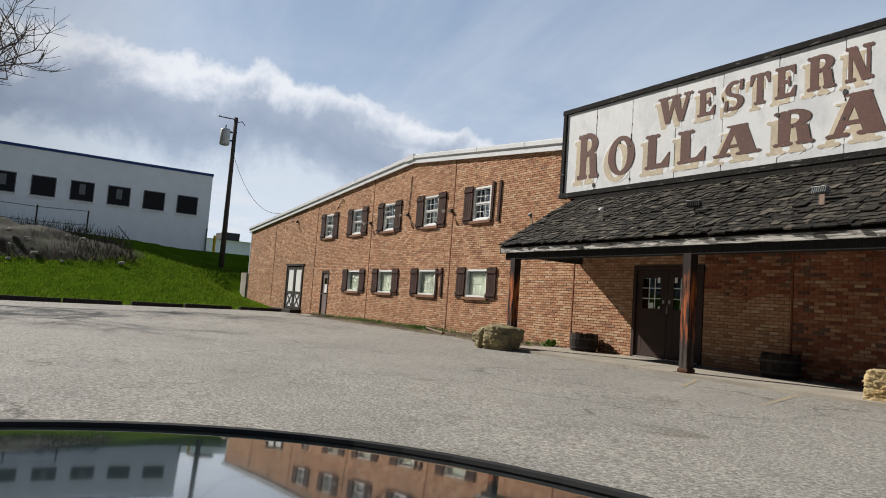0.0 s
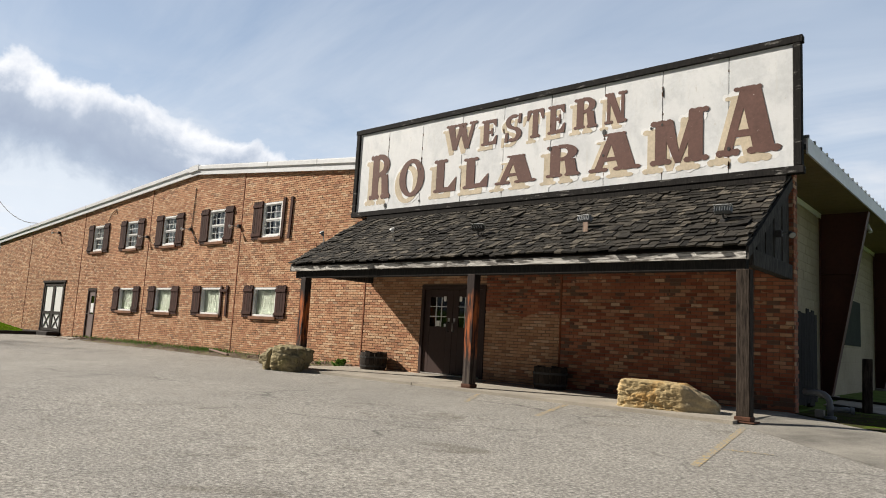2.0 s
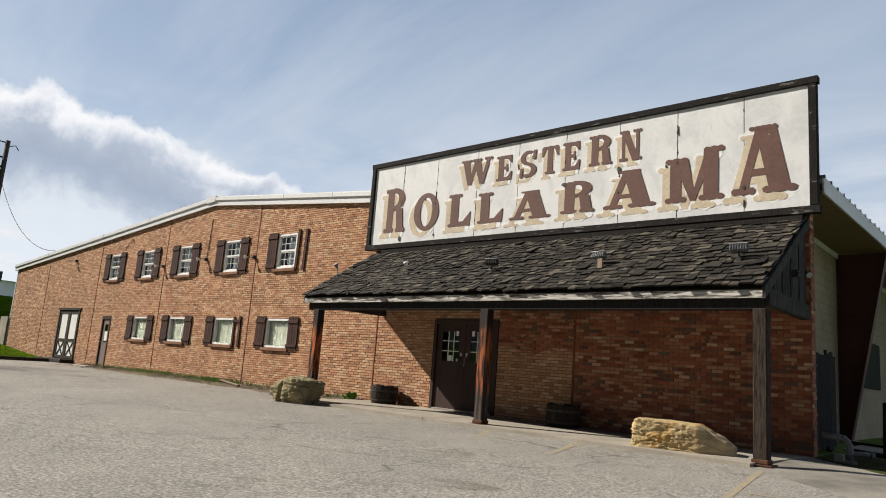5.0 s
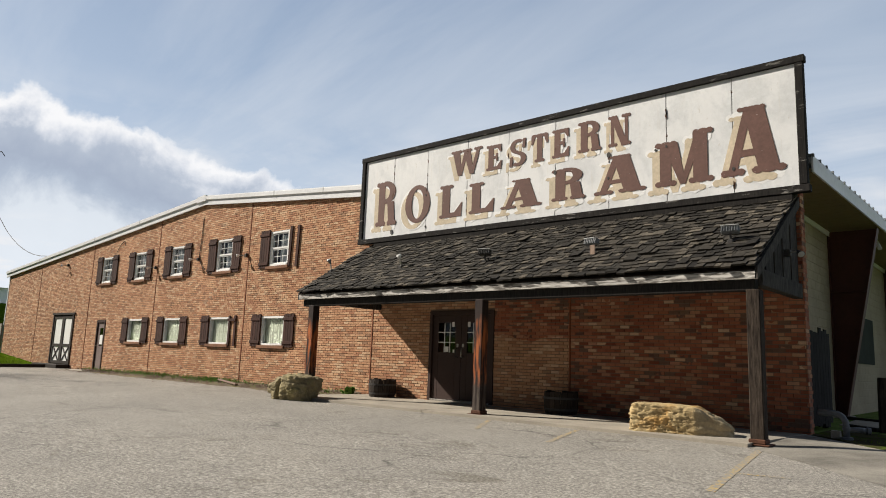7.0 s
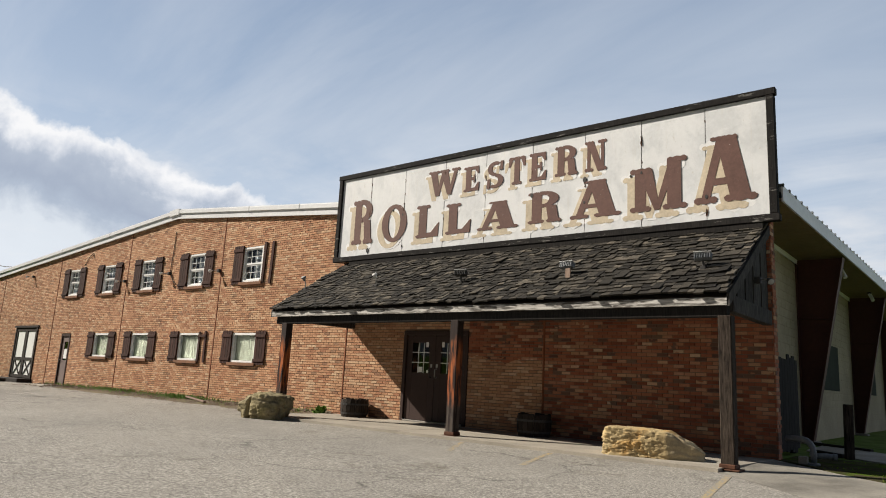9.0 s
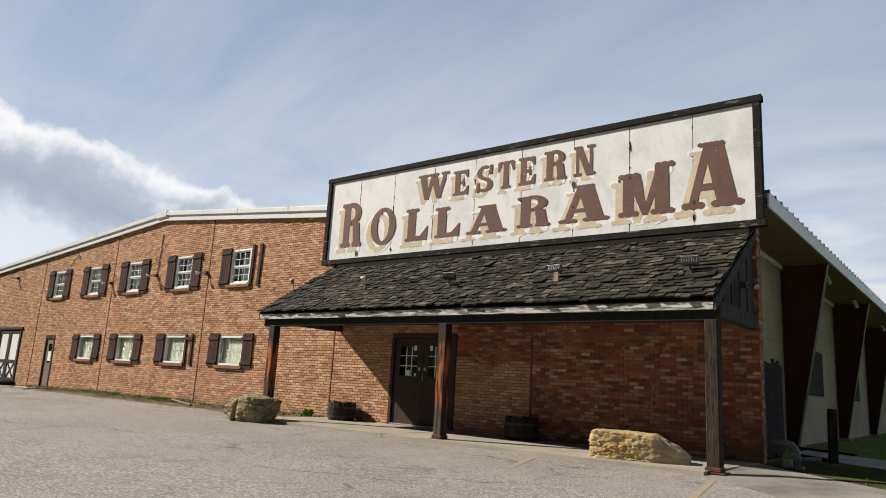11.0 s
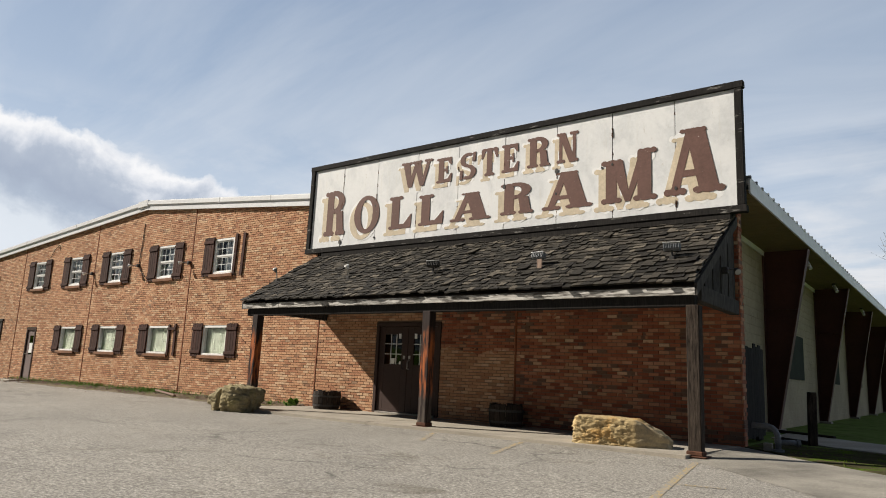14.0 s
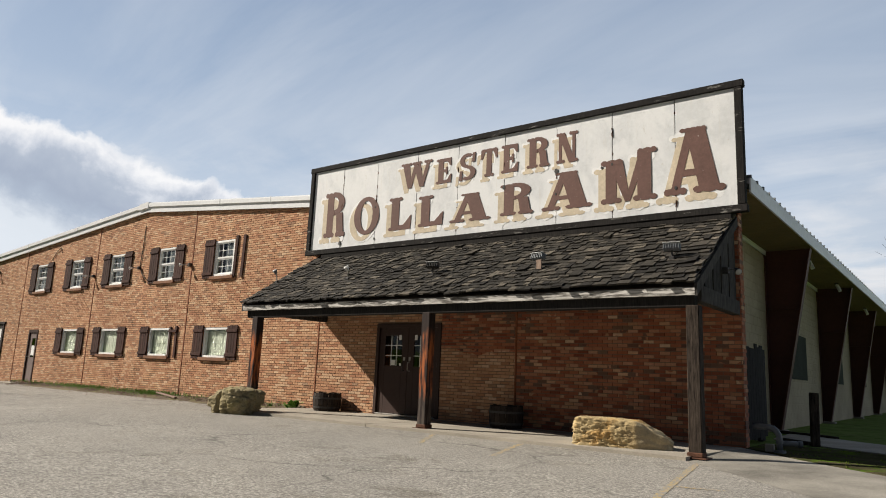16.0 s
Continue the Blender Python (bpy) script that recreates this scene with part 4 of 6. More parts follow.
# ---- windows, shutters and doors of the front ----
def window(name, c, z0, w, h, upper):
    label = "white double-hung sash window with muntins in brick" if upper else "white fixed window with pale drawn blind"
    t = thing(name, (c, 0.0, z0), label, "window", "upper windows" if upper else "lower windows", "structure")
    a, f = w / 2, 0.062
    part("window_frame", boxes((-a, -a + f, 0.0, 0.12, 0, h), (a - f, a, 0.0, 0.12, 0, h), (-a + f + 0.001, a - f - 0.001, 0.002, 0.12, h - f, h), (-a + f + 0.001, a - f - 0.001, -0.02, 0.12, 0, f), bevel=0.004), "white_paint", t)
    part("window_sill", boxes((-a - 0.10, a + 0.10, -0.075, 0.0, -0.10, -0.004), bevel=0.008), "sill_brick", t, "brick rowlock sill")
    i = a - f
    if upper:
        half = (h - 2 * f) / 2
        for k in (0, 1):
            y = 0.05 - 0.02 * k
            z = f + k * half
            s = part("sash", boxes((-i, -i + 0.035, y, y + 0.02, z, z + half), (i - 0.035, i, y, y + 0.02, z, z + half), (-i + 0.036, i - 0.036, y, y + 0.02, z, z + 0.05), (-i + 0.036, i - 0.036, y, y + 0.02, z + half - 0.04, z + half)), "white_paint", t)
            for u in (-0.33, 0.33):
                part("muntin", boxes((u * (i - 0.035) - 0.007, u * (i - 0.035) + 0.007, y + 0.004, y + 0.014, z + 0.051, z + half - 0.041)), "white_paint", s)
            part("muntin", boxes((-i + 0.036, i - 0.036, y + 0.003, y + 0.013, z + half / 2 - 0.007, z + half / 2 + 0.007)), "white_paint", s)
            part("pane", boxes((-i + 0.03, i - 0.03, y + 0.015, y + 0.019, z + 0.045, z + half - 0.035)), "glass", s).visible_shadow = False
        bm = bmesh.new()
        n = 22
        for z_a, z_b in ((f + 0.05, h - f - 0.05),):
            vs = [[bm.verts.new((-i * 0.95 + 2 * i * 0.95 * k / n, 0.155 + 0.022 * math.sin(k * 1.7 + c), z)) for k in range(n + 1)] for z in (z_a, z_b)]
            for k in range(n):
                bm.faces.new((vs[0][k], vs[0][k + 1], vs[1][k + 1], vs[1][k]))
        half_open = bm.verts[:]
        for v in half_open:
            v.co.x = v.co.x * 0.5 + (0.22 if c > -12 else -0.2) * i
        bmesh.ops.solidify(bm, geom=bm.faces[:], thickness=0.006)
        part("curtain", bm, "curtain", t, "pale half-drawn curtain")
    else:
        part("pane", boxes((-i, i, 0.06, 0.066, f, h - f)), "glass", t).visible_shadow = False
        bl = part("blind", boxes((-i + 0.01, i - 0.01, 0.12, 0.13, f + 0.01, h - f)), "blind", t, "pale drawn roller blind")
        for u in (-0.33, 0.33):
            part("muntin", boxes((u * i - 0.006, u * i + 0.006, 0.08, 0.09, f, h - f)), "blind", bl)
        part("muntin", boxes((-i, i, 0.091, 0.099, h / 2 - 0.006, h / 2 + 0.006)), "blind", bl)
    # black block in place of an unlit room behind the window
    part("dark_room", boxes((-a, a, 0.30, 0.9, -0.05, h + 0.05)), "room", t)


for k, c in enumerate(UPPER):
    window("window_%d" % (k + 1), c, 3.68, 0.98, 1.12, True)
for k, c in enumerate(LOWER):
    window("window_%d" % (k + 6), c, 1.19, 1.20, 0.90, False)


def shutter(w, h, keep=(0, 1, 2, 3), battens=True, label="dark brown plank shutter on brick wall"):
    t = thing("shutter", (0, 0, 0), label, "shutter", "window shutters")
    b = w / 4
    for k in keep:
        part("board", boxes((-w / 2 + k * b + 0.004, -w / 2 + (k + 1) * b - 0.004, -0.03, 0.0, 0.0 + 0.006 * (k % 2), h - 0.008 * ((k + 1) % 2)), bevel=0.003), "shutter", t)
    if battens:
        for z in (0.10, h - 0.20):
            part("batten", boxes((-w / 2 - 0.005, w / 2 + 0.005, -0.055, -0.031, z, z + 0.09), bevel=0.004), "shutter", t)
    return t


def hang_shutters():
    whole_u, whole_l = shutter(0.50, 1.24), shutter(0.50, 1.02)
    rng = random.Random(4)
    for row, w, z0, whole in ((UPPER, 0.98, 3.62, whole_u), (LOWER, 1.20, 1.13, whole_l)):
        used = False
        for k, c in enumerate(row):
            for side in (-1, 1):
                x = c + side * (w / 2 + 0.265)
                m = pose(x, -0.014, z0 + rng.uniform(-0.01, 0.01), 0, rng.uniform(-1, 1), 0)
                if row is UPPER and k == 4 and side == 1:
                    t = shutter(0.50, 1.30, (0, 3), False, "broken dark brown shutter with two planks remaining")
                    t.matrix_basis = pose(x + 0.02, -0.014, z0 - 0.02, 0, 2.0, 0)
                elif row is LOWER and k == 2 and side == 1:
                    t = shutter(0.46, 1.02, (0, 3), False, "broken dark brown shutter missing middle planks")
                    part("batten", boxes((-0.23, 0.23, -0.055, -0.031, 0.82, 0.91), bevel=0.004), "shutter", t)
                    t.matrix_basis = m
                elif not used:
                    whole.matrix_basis = m
                    used = True
                else:
                    copy_thing(whole, m)


hang_shutters()


def entrance():
    d = thing("door_1", (0, 0, 0), "dark brown double entrance door with small panes", "door", kind="structure")
    part("door_frame", boxes((0.0, 0.09, -0.03, 0.12, -0.02, 2.13), (1.885, 1.975, -0.03, 0.12, -0.02, 2.13), (0.091, 1.884, -0.028, 0.12, 2.03, 2.13), bevel=0.005), "door_paint", d)
    part("threshold", boxes((0.095, 1.88, -0.04, 0.14, -0.024, 0.012), bevel=0.004), "steel", d)
    for k, x in enumerate((0.095, 0.992)):
        w = 0.888
        g0, g1, z0, z1 = x + 0.17, x + 0.70, 1.13, 1.84
        leaf = part("door_leaf", boxes((x, g0, 0.02, 0.065, 0.02, 2.025), (g1, x + w, 0.02, 0.065, 0.02, 2.025), (g0 + 0.001, g1 - 0.001, 0.021, 0.064, 0.02, z0), (g0 + 0.001, g1 - 0.001, 0.021, 0.064, z1, 2.025), bevel=0.003), "door_paint", d)
        part("pane", boxes((g0, g1, 0.04, 0.046, z0, z1)), "door_glass", leaf).visible_shadow = False
        for u in (0.36, 0.68):
            part("muntin", boxes((g0 + (g1 - g0) * u - 0.009, g0 + (g1 - g0) * u + 0.009, 0.022, 0.038, z0, z1)), "white_paint", leaf, "white muntin")
        for u in (0.34, 0.68):
            part("muntin", boxes((g0, g1, 0.020, 0.036, z0 + (z1 - z0) * u - 0.009, z0 + (z1 - z0) * u + 0.009)), "white_paint", leaf, "white muntin")
        hx = x + w - 0.10 if k == 0 else x + 0.06
        bm = tube(bmesh.new(), [(hx, 0.02, 1.02), (hx, -0.05, 1.03), (hx, -0.05, 1.22), (hx, 0.02, 1.23)], 0.012)
        part("door_handle", bm, "steel" if k else "iron", leaf, smooth=True)
        part("lock_plate", boxes((hx - 0.03, hx + 0.03, 0.012, 0.0195, 1.26, 1.34), bevel=0.003), "steel", leaf)
        part("sticker", boxes((g1 - 0.10, g1 - 0.02, 0.012, 0.0195, 1.74, 1.86), bevel=0.003) if k == 0 else boxes((g0 + 0.02, g0 + 0.10, 0.012, 0.0195, 1.74, 1.86), bevel=0.003), "white_paint", leaf, "small pale sticker")
    n = tagged(part("notice", boxes((0.49, 0.60, 0.006, 0.018, 1.14, 1.27), bevel=0.002), "white_paint"), "small white paper notice on the door glass", "notice")
    n2 = tagged(part("notice", boxes((0.74, 0.79, 0.006, 0.018, 1.13, 1.20), bevel=0.002), "white_paint"), "small white paper notice on the door glass", "notice")
    # black slab in place of the unlit lobby
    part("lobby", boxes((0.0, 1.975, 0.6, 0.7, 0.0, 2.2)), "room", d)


entrance()


def side_doors():
    d = thing("door_2", (-19.52, 0, 0), "grey-brown steel door with tall glass", "door", kind="structure")
    part("door_frame", boxes((0, 0.08, -0.02, 0.1, 0, 2.07), (0.76, 0.84, -0.02, 0.1, 0, 2.07), (0.081, 0.759, -0.018, 0.1, 1.98, 2.07)), "door_paint", d)
    leaf = part("door_leaf", boxes((0.085, 0.755, 0.03, 0.07, 0.01, 0.98), (0.085, 0.30, 0.03, 0.07, 0.981, 1.975), (0.62, 0.755, 0.03, 0.07, 0.981, 1.975), (0.301, 0.619, 0.03, 0.07, 1.75, 1.975)), "door_grey", d)
    part("pane", boxes((0.301, 0.619, 0.045, 0.05, 0.985, 1.749)), "glass", leaf)
    part("poster", boxes((0.33, 0.60, 0.032, 0.038, 1.05, 1.45)), "white_paint", leaf, "white paper behind glass")
    part("door_handle", tube(bmesh.new(), [(0.17, 0.03, 1.0), (0.17, -0.03, 1.0), (0.25, -0.03, 1.0)], 0.012), "steel", leaf)
    # black slab in place of the unlit space behind the door
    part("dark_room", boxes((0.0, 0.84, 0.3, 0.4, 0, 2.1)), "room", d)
    setting("door_step", boxes((-19.8, -18.4, -0.85, -0.01, -0.3, -0.03), bevel=0.02), "concrete", "small concrete door step", "step")
    d = thing("door_3", (-24.5, 0, 0.10), "white double barn door with dark cross braces", "door", kind="structure")
    part("door_frame", boxes((0, 0.10, -0.04, 0.1, 0, 2.26), (2.35, 2.45, -0.04, 0.1, 0, 2.26), (-0.1, 2.55, -0.06, 0.1, 2.261, 2.36)), "dark_wood", d)
    for x in (0.11, 1.23):
        w = 1.11
        leaf = part("door_leaf", boxes((x, x + w, 0.02, 0.05, 0.02, 2.25)), "white_paint", d, "white painted door leaf")
        part("stile", boxes((x, x + 0.13, -0.012, 0.019, 0.02, 2.25)), "dark_wood", leaf)
        part("stile", boxes((x + w - 0.13, x + w, -0.012, 0.019, 0.02, 2.25)), "dark_wood", leaf)
        part("rail", boxes((x + 0.131, x + w - 0.131, -0.010, 0.019, 2.10, 2.25)), "dark_wood", leaf)
        part("rail", boxes((x + 0.131, x + w - 0.131, -0.010, 0.019, 0.80, 0.92)), "dark_wood", leaf)
        part("rail", boxes((x + 0.131, x + w - 0.131, -0.010, 0.019, 0.02, 0.14)), "dark_wood", leaf)
        for k, (a, b) in enumerate((((x + 0.14), (x + w - 0.24)), ((x + w - 0.24), (x + 0.14)))):
            part("brace", prism([(a, 0.14), (a + 0.10, 0.14), (b + 0.10, 0.80), (b, 0.80)], -0.006 - 0.002 * k, 0.019), "dark_wood", leaf)
    setting("door_sill", boxes((-24.9, -21.9, -0.6, -0.01, -0.3, 0.09), bevel=0.02), "dark_wood", "dark timber sill before the barn door", "step")


side_doors()

# control joints, cable, sills of the west end
for x in JOINTS:
    setting("control_joint", boxes((x - 0.018, x + 0.018, -0.012, 0.0095, -0.3, roof_z(x) - 0.24)), "joint", "rusty brown vertical wall joint", "joint")
setting("corner_trim", boxes((LEFT_X - 0.05, LEFT_X + 0.05, -0.02, 0.0, 0.2, roof_z(LEFT_X) - 0.2)), "metal_white", "pale metal corner trim", "trim")
setting("retaining_wall", boxes((LEFT_X - 1.2, LEFT_X - 0.06, -0.1, 0.1, -0.3, 2.0)), "concrete", "short pale concrete stub wall", "wall")
tagged(part("wall_cable", tube(bmesh.new(), [(-11.35, -0.015, 5.72), (-11.36, -0.02, 5.0), (-11.42, -0.02, 4.22)], 0.012, 6), "iron"), "thin dark cable down the brick wall", "cable")
tagged(part("wall_cable", tube(bmesh.new(), [(-11.36, -0.03, 4.22), (-11.2, -0.05, 4.0), (-10.95, -0.03, 3.80)], 0.012, 6), "iron"), "short drooping dark cable by a wall lamp", "cable")
tagged(part("wall_cable", tube(bmesh.new(), [(-18.35, -0.015, 4.95), (-18.0, -0.03, 5.25), (-17.65, -0.03, 5.42), (-17.55, -0.015, 5.2)], 0.012, 6), "iron"), "looped dark cable on the brick wall", "cable")


def flood_lamp(at, head, label, group, mat="steel", tilt=0.0):
    """A bracket box, a short arm and a bell-shaped head; head: from the bracket to the head."""
    t = thing("flood_lamp", at, label, "lamp", group)
    part("bracket", boxes((-0.05, 0.05, -0.05, 0.05, -0.05, 0.06), bevel=0.01), "iron", t)
    hx, hy, hz = head
    part("arm", tube(bmesh.new(), [(0, 0, 0), (hx * 0.5, hy * 0.5, hz * 0.6), (hx, hy, hz)], 0.014), "steel", t)
    shell = lathe([(0.022, 0.0), (0.036, 0.04), (0.058, 0.10), (0.058, 0.115)], 14)
    bmesh.ops.transform(shell, matrix=look((hx, hy, hz), (hx * 2.2, hy * 2 - 0.2, hz + tilt)) @ pose(0, 0, 0, 180, 0, 0), verts=shell.verts)
    s = part("head", shell, mat, t, smooth=True)
    lens = lathe([(0.052, 0.116), (0.035, 0.125), (0.01, 0.13)], 14)
    bmesh.ops.transform(lens, matrix=look((hx, hy, hz), (hx * 2.2, hy * 2 - 0.2, hz + tilt)) @ pose(0, 0, 0, 180, 0, 0), verts=lens.verts)
    part("lens", lens, "lamp_glass", s)


for x, z in ((-23.45, 4.72), (-14.62, 4.08), (-11.42, 4.20), (-8.33, 4.12)):
    flood_lamp((x, -0.05, z), (-0.14, -0.15, 0.0), "small weathered flood lamp on the brick wall", "wall flood lamps", "white_paint", -0.1)
flood_lamp((-2.06, -1.55, porch_top(-1.55) + 0.05), (0.0, -0.05, 0.22), "grey flood lamp on the shake roof", "roof flood lamps", "grey_paint", 0.35)
flood_lamp((0.52, -1.65, porch_top(-1.65) + 0.05), (0.02, -0.05, 0.20), "white flood lamp on the shake roof", "roof flood lamps", "white_paint", 0.3)


def finned_lamp(at, turn, board=False, mat="grey_paint", lean=-18):
    t = thing("flood_lamp", at, "finned %s flood lamp on the shake roof" % ("dark" if mat == "iron" else "grey"), "lamp", "roof flood lamps", turn=turn)
    part("bracket", boxes((-0.045, 0.045, -0.05, 0.05, -0.06, 0.05), bevel=0.01), "iron", t)
    part("arm", tube(bmesh.new(), [(0, 0, 0.04), (0, -0.01, 0.17)], 0.018), "iron", t)
    h = part("head", boxes((-0.135, 0.135, -0.045, 0.045, -0.05, 0.05), bevel=0.012), mat, t)
    h.matrix_basis = pose(0, -0.01, 0.20, lean, 0, 0)
    for k in range(7):
        part("fin", boxes((-0.122 + k * 0.039, -0.112 + k * 0.039, -0.075, -0.046, -0.045, 0.045)), mat, h)
    part("visor", boxes((-0.14, 0.14, -0.09, 0.05, 0.051, 0.057)), "can_grey", h, "pale sheet visor")
    if board:
        part("loose_board", boxes((0.04, 0.15, -0.13, -0.11, -0.06, 0.13), bevel=0.004), "bare_board", t, "pale loose wood shake")


finned_lamp((2.97, -1.70, porch_top(-1.70) + 0.05), 10, False, "iron")
finned_lamp((5.41, -1.68, porch_top(-1.68) + 0.05), -8, True)
finned_lamp((7.86, -1.70, porch_top(-1.70) + 0.05), 5)
flood_lamp((8.46, -0.85, 2.85), (0.16, -0.02, 0.02), "small flood lamp on the porch gable", "gable lamp", "iron", -0.2)


# ---- boulders, half barrels, weeds ----
def boulder(at, size, turn, mat, label, seed, cut, rough=0.05, square=9, pits=0.0, facet=0.12):
    bm = bmesh.new()
    bmesh.ops.create_cube(bm, size=2.0)
    bmesh.ops.subdivide_edges(bm, edges=bm.edges[:], cuts=66, use_grid_fill=True)
    off = Vector((seed * 7.3, seed * 3.1, seed))
    for v in bm.verts:
        p = v.co.copy()
        r = (abs(p.x) ** square + abs(p.y) ** square + abs(p.z) ** square) ** (1 / square)
        p = p / r
        front = max(0.0, -p.y) ** 2 * (1 - 0.6 * max(0.0, p.z)) * min(1.0, max(0.0, (0.45 - p.x) * 4))
        cut(p)
        d = noise.fractal(p * 1.1 + off, 1.0, 2.0, 3) * rough * 1.6 + noise.fractal(p * 4.0 + off, 1.0, 2.0, 5) * rough * 0.5
        w = Vector((p.x * size[0], p.y * size[1], p.z * size[2])) * 9.0
        ledge = noise.cell(w * 0.35 + Vector((0, 0, noise.noise(w * 0.3) * 1.5)) + off)
        d += 0.018 * ledge - facet * (noise.voronoi(p * 1.7 + off)[0][0] - 0.45) - 0.35 * facet * (noise.voronoi(p * 4.3 + off)[0][0] - 0.4)
        d -= pits * front * max(0.0, noise.noise(w * 1.9 + off * 2) + 0.1) + 0.8 * pits * front * max(0.0, noise.noise(w * 4.2 + off))
        p = p * (1 + d)
        v.co = Vector((p.x * size[0], p.y * size[1], max(p.z, -0.93) * size[2] + size[2] * 0.9))
    ob = part("boulder", bm, mat, None, "", True)
    ob.location, ob.rotation_euler = at, (0, 0, radians(turn))
    return tagged(ob, label, "boulder")


def wedge_end(p):
    """A flat top, and a long broken slope towards one end."""
    p.z *= 1 - 0.10 * max(0.0, p.x + 0.2) if p.z > 0 else 1.0
    if p.x > 0.38:
        u = (p.x - 0.38) / 0.62
        p.z = -1 + (p.z + 1) * (1 - 0.62 * u)
        p.y *= 1 - 0.42 * u
        p.y += 0.12 * u
        p.x += 0.10 * u
    elif p.x < -0.8:
        p.z *= 1 - 0.25 * (-0.8 - p.x)


def two_lobes(p):
    """A low round lobe at one end, a cleft, and a squarer block."""
    cleft = math.exp(-((p.x + 0.22 - 0.10 * p.z) / 0.10) ** 2)
    p.y *= 1 - 0.30 * cleft * (p.y < 0)
    p.z *= 1 - 0.10 * cleft * (p.z > 0)
    if p.x < -0.22:
        u = (-0.22 - p.x) / 0.78
        p.z = -1 + (p.z + 1) * (1 - 0.10 - 0.28 * u * u)
        p.y *= 1 - 0.30 * u * u
        if p.z < -0.4:
            p.x *= 1 - 0.12 * u
    elif p.y < 0:
        p.y *= 1 + 0.10 * math.cos(2.2 * (p.x - 0.1))
    if p.z < -0.6:
        p.y *= 0.88


boulder((7.08, -1.95, -0.05), (0.72, 0.32, 0.235), 14, "rock_yellow", "long yellow sandstone boulder with a pitted face on the asphalt", 3, wedge_end, 0.03, 14, 0.09, 0.12)
boulder((-1.67, -2.76, -0.12), (0.56, 0.42, 0.325), 12, "rock_grey", "mossy grey-brown cleft boulder before a porch post", 8, two_lobes, 0.05, 5.0, 0.03, 0.20)


def half_barrel(at, label):
    t = thing("half_barrel", at, label, "barrel", "half barrel planters")
    n, h = 18, 0.42
    for k in range(n):
        bm = bmesh.new()
        a0, a1 = 2 * math.pi * k / n + 0.012, 2 * math.pi * (k + 1) / n - 0.012
        rows = []
        for z, r in ((0, 0.315), (h * 0.35, 0.345), (h * 0.7, 0.350), (h, 0.335)):
            rows.append([bm.verts.new((q * math.cos(a), q * math.sin(a), z + (0.012 * ((k * 7) % 3) if z == h else 0))) for q, a in ((r, a0), (r, a1), (r - 0.025, a1), (r - 0.025, a0))])
        for p, q in zip(rows, rows[1:]):
            for i in range(4):
                bm.faces.new((p[i], p[(i + 1) % 4], q[(i + 1) % 4], q[i]))
        bm.faces.new(rows[0][::-1])
        bm.faces.new(rows[-1])
        part("stave", bm, "dark_wood", t)
    for z, r in ((0.09, 0.336), (0.31, 0.352)):
        part("hoop", lathe([(r - 0.014, z - 0.022), (r, z - 0.022), (r + 0.004, z + 0.022), (r - 0.01, z + 0.022)], 24), "iron", t, "dark iron hoop")
    part("soil", lathe([(0.24, 0.2), (0.28, h - 0.07), (0.1, h - 0.05)], 16), "dirt", t, "dark dry soil")
    return t


half_barrel((-1.16, -0.42, -0.025), "dark weathered half barrel planter beside the entrance")
half_barrel((4.05, -0.47, -0.028), "dark weathered half barrel planter in the porch shade")


def weed(at, size, seed, leaves=26):
    rng = random.Random(seed)
    bm = bmesh.new()
    for k in range(leaves):
        a, lean, L = rng.uniform(0, 6.28), rng.uniform(0.2, 1.1), size * rng.uniform(0.6, 1.1)
        d, w = Vector((math.cos(a), math.sin(a), 0)), L * rng.uniform(0.10, 0.2)
        s = Vector((-d.y, d.x, 0)) * w
        p0 = Vector((rng.uniform(-0.3, 0.3) * size, rng.uniform(-0.2, 0.2) * size, 0))
        p1 = p0 + d * L * 0.5 * math.sin(lean) + Vector((0, 0, L * 0.6 * math.cos(lean)))
        p2 = p0 + d * L * math.sin(lean) * 1.1 + Vector((0, 0, L * 0.75 * math.cos(lean)))
        v = [bm.verts.new(q) for q in (p0 - s * 0.3, p0 + s * 0.3, p1 + s, p1 - s, p2)]
        bm.faces.new((v[0], v[1], v[2], v[3]))
        bm.faces.new((v[3], v[2], v[4]))
    ob = part("weed", bm, "leaf")
    ob.location = at
    return tagged(ob, "small green leafy weed at the wall foot", "weed", "wall weeds")


weed((-2.55, -0.32, -0.08), 0.34, 1, 40)
for k, x in enumerate((-3.4, -7.9, -9.0, -9.4, -11.2)):
    weed((x, -0.35 - 0.2 * (k % 2), -0.09), 0.16, 10 + k, 24)


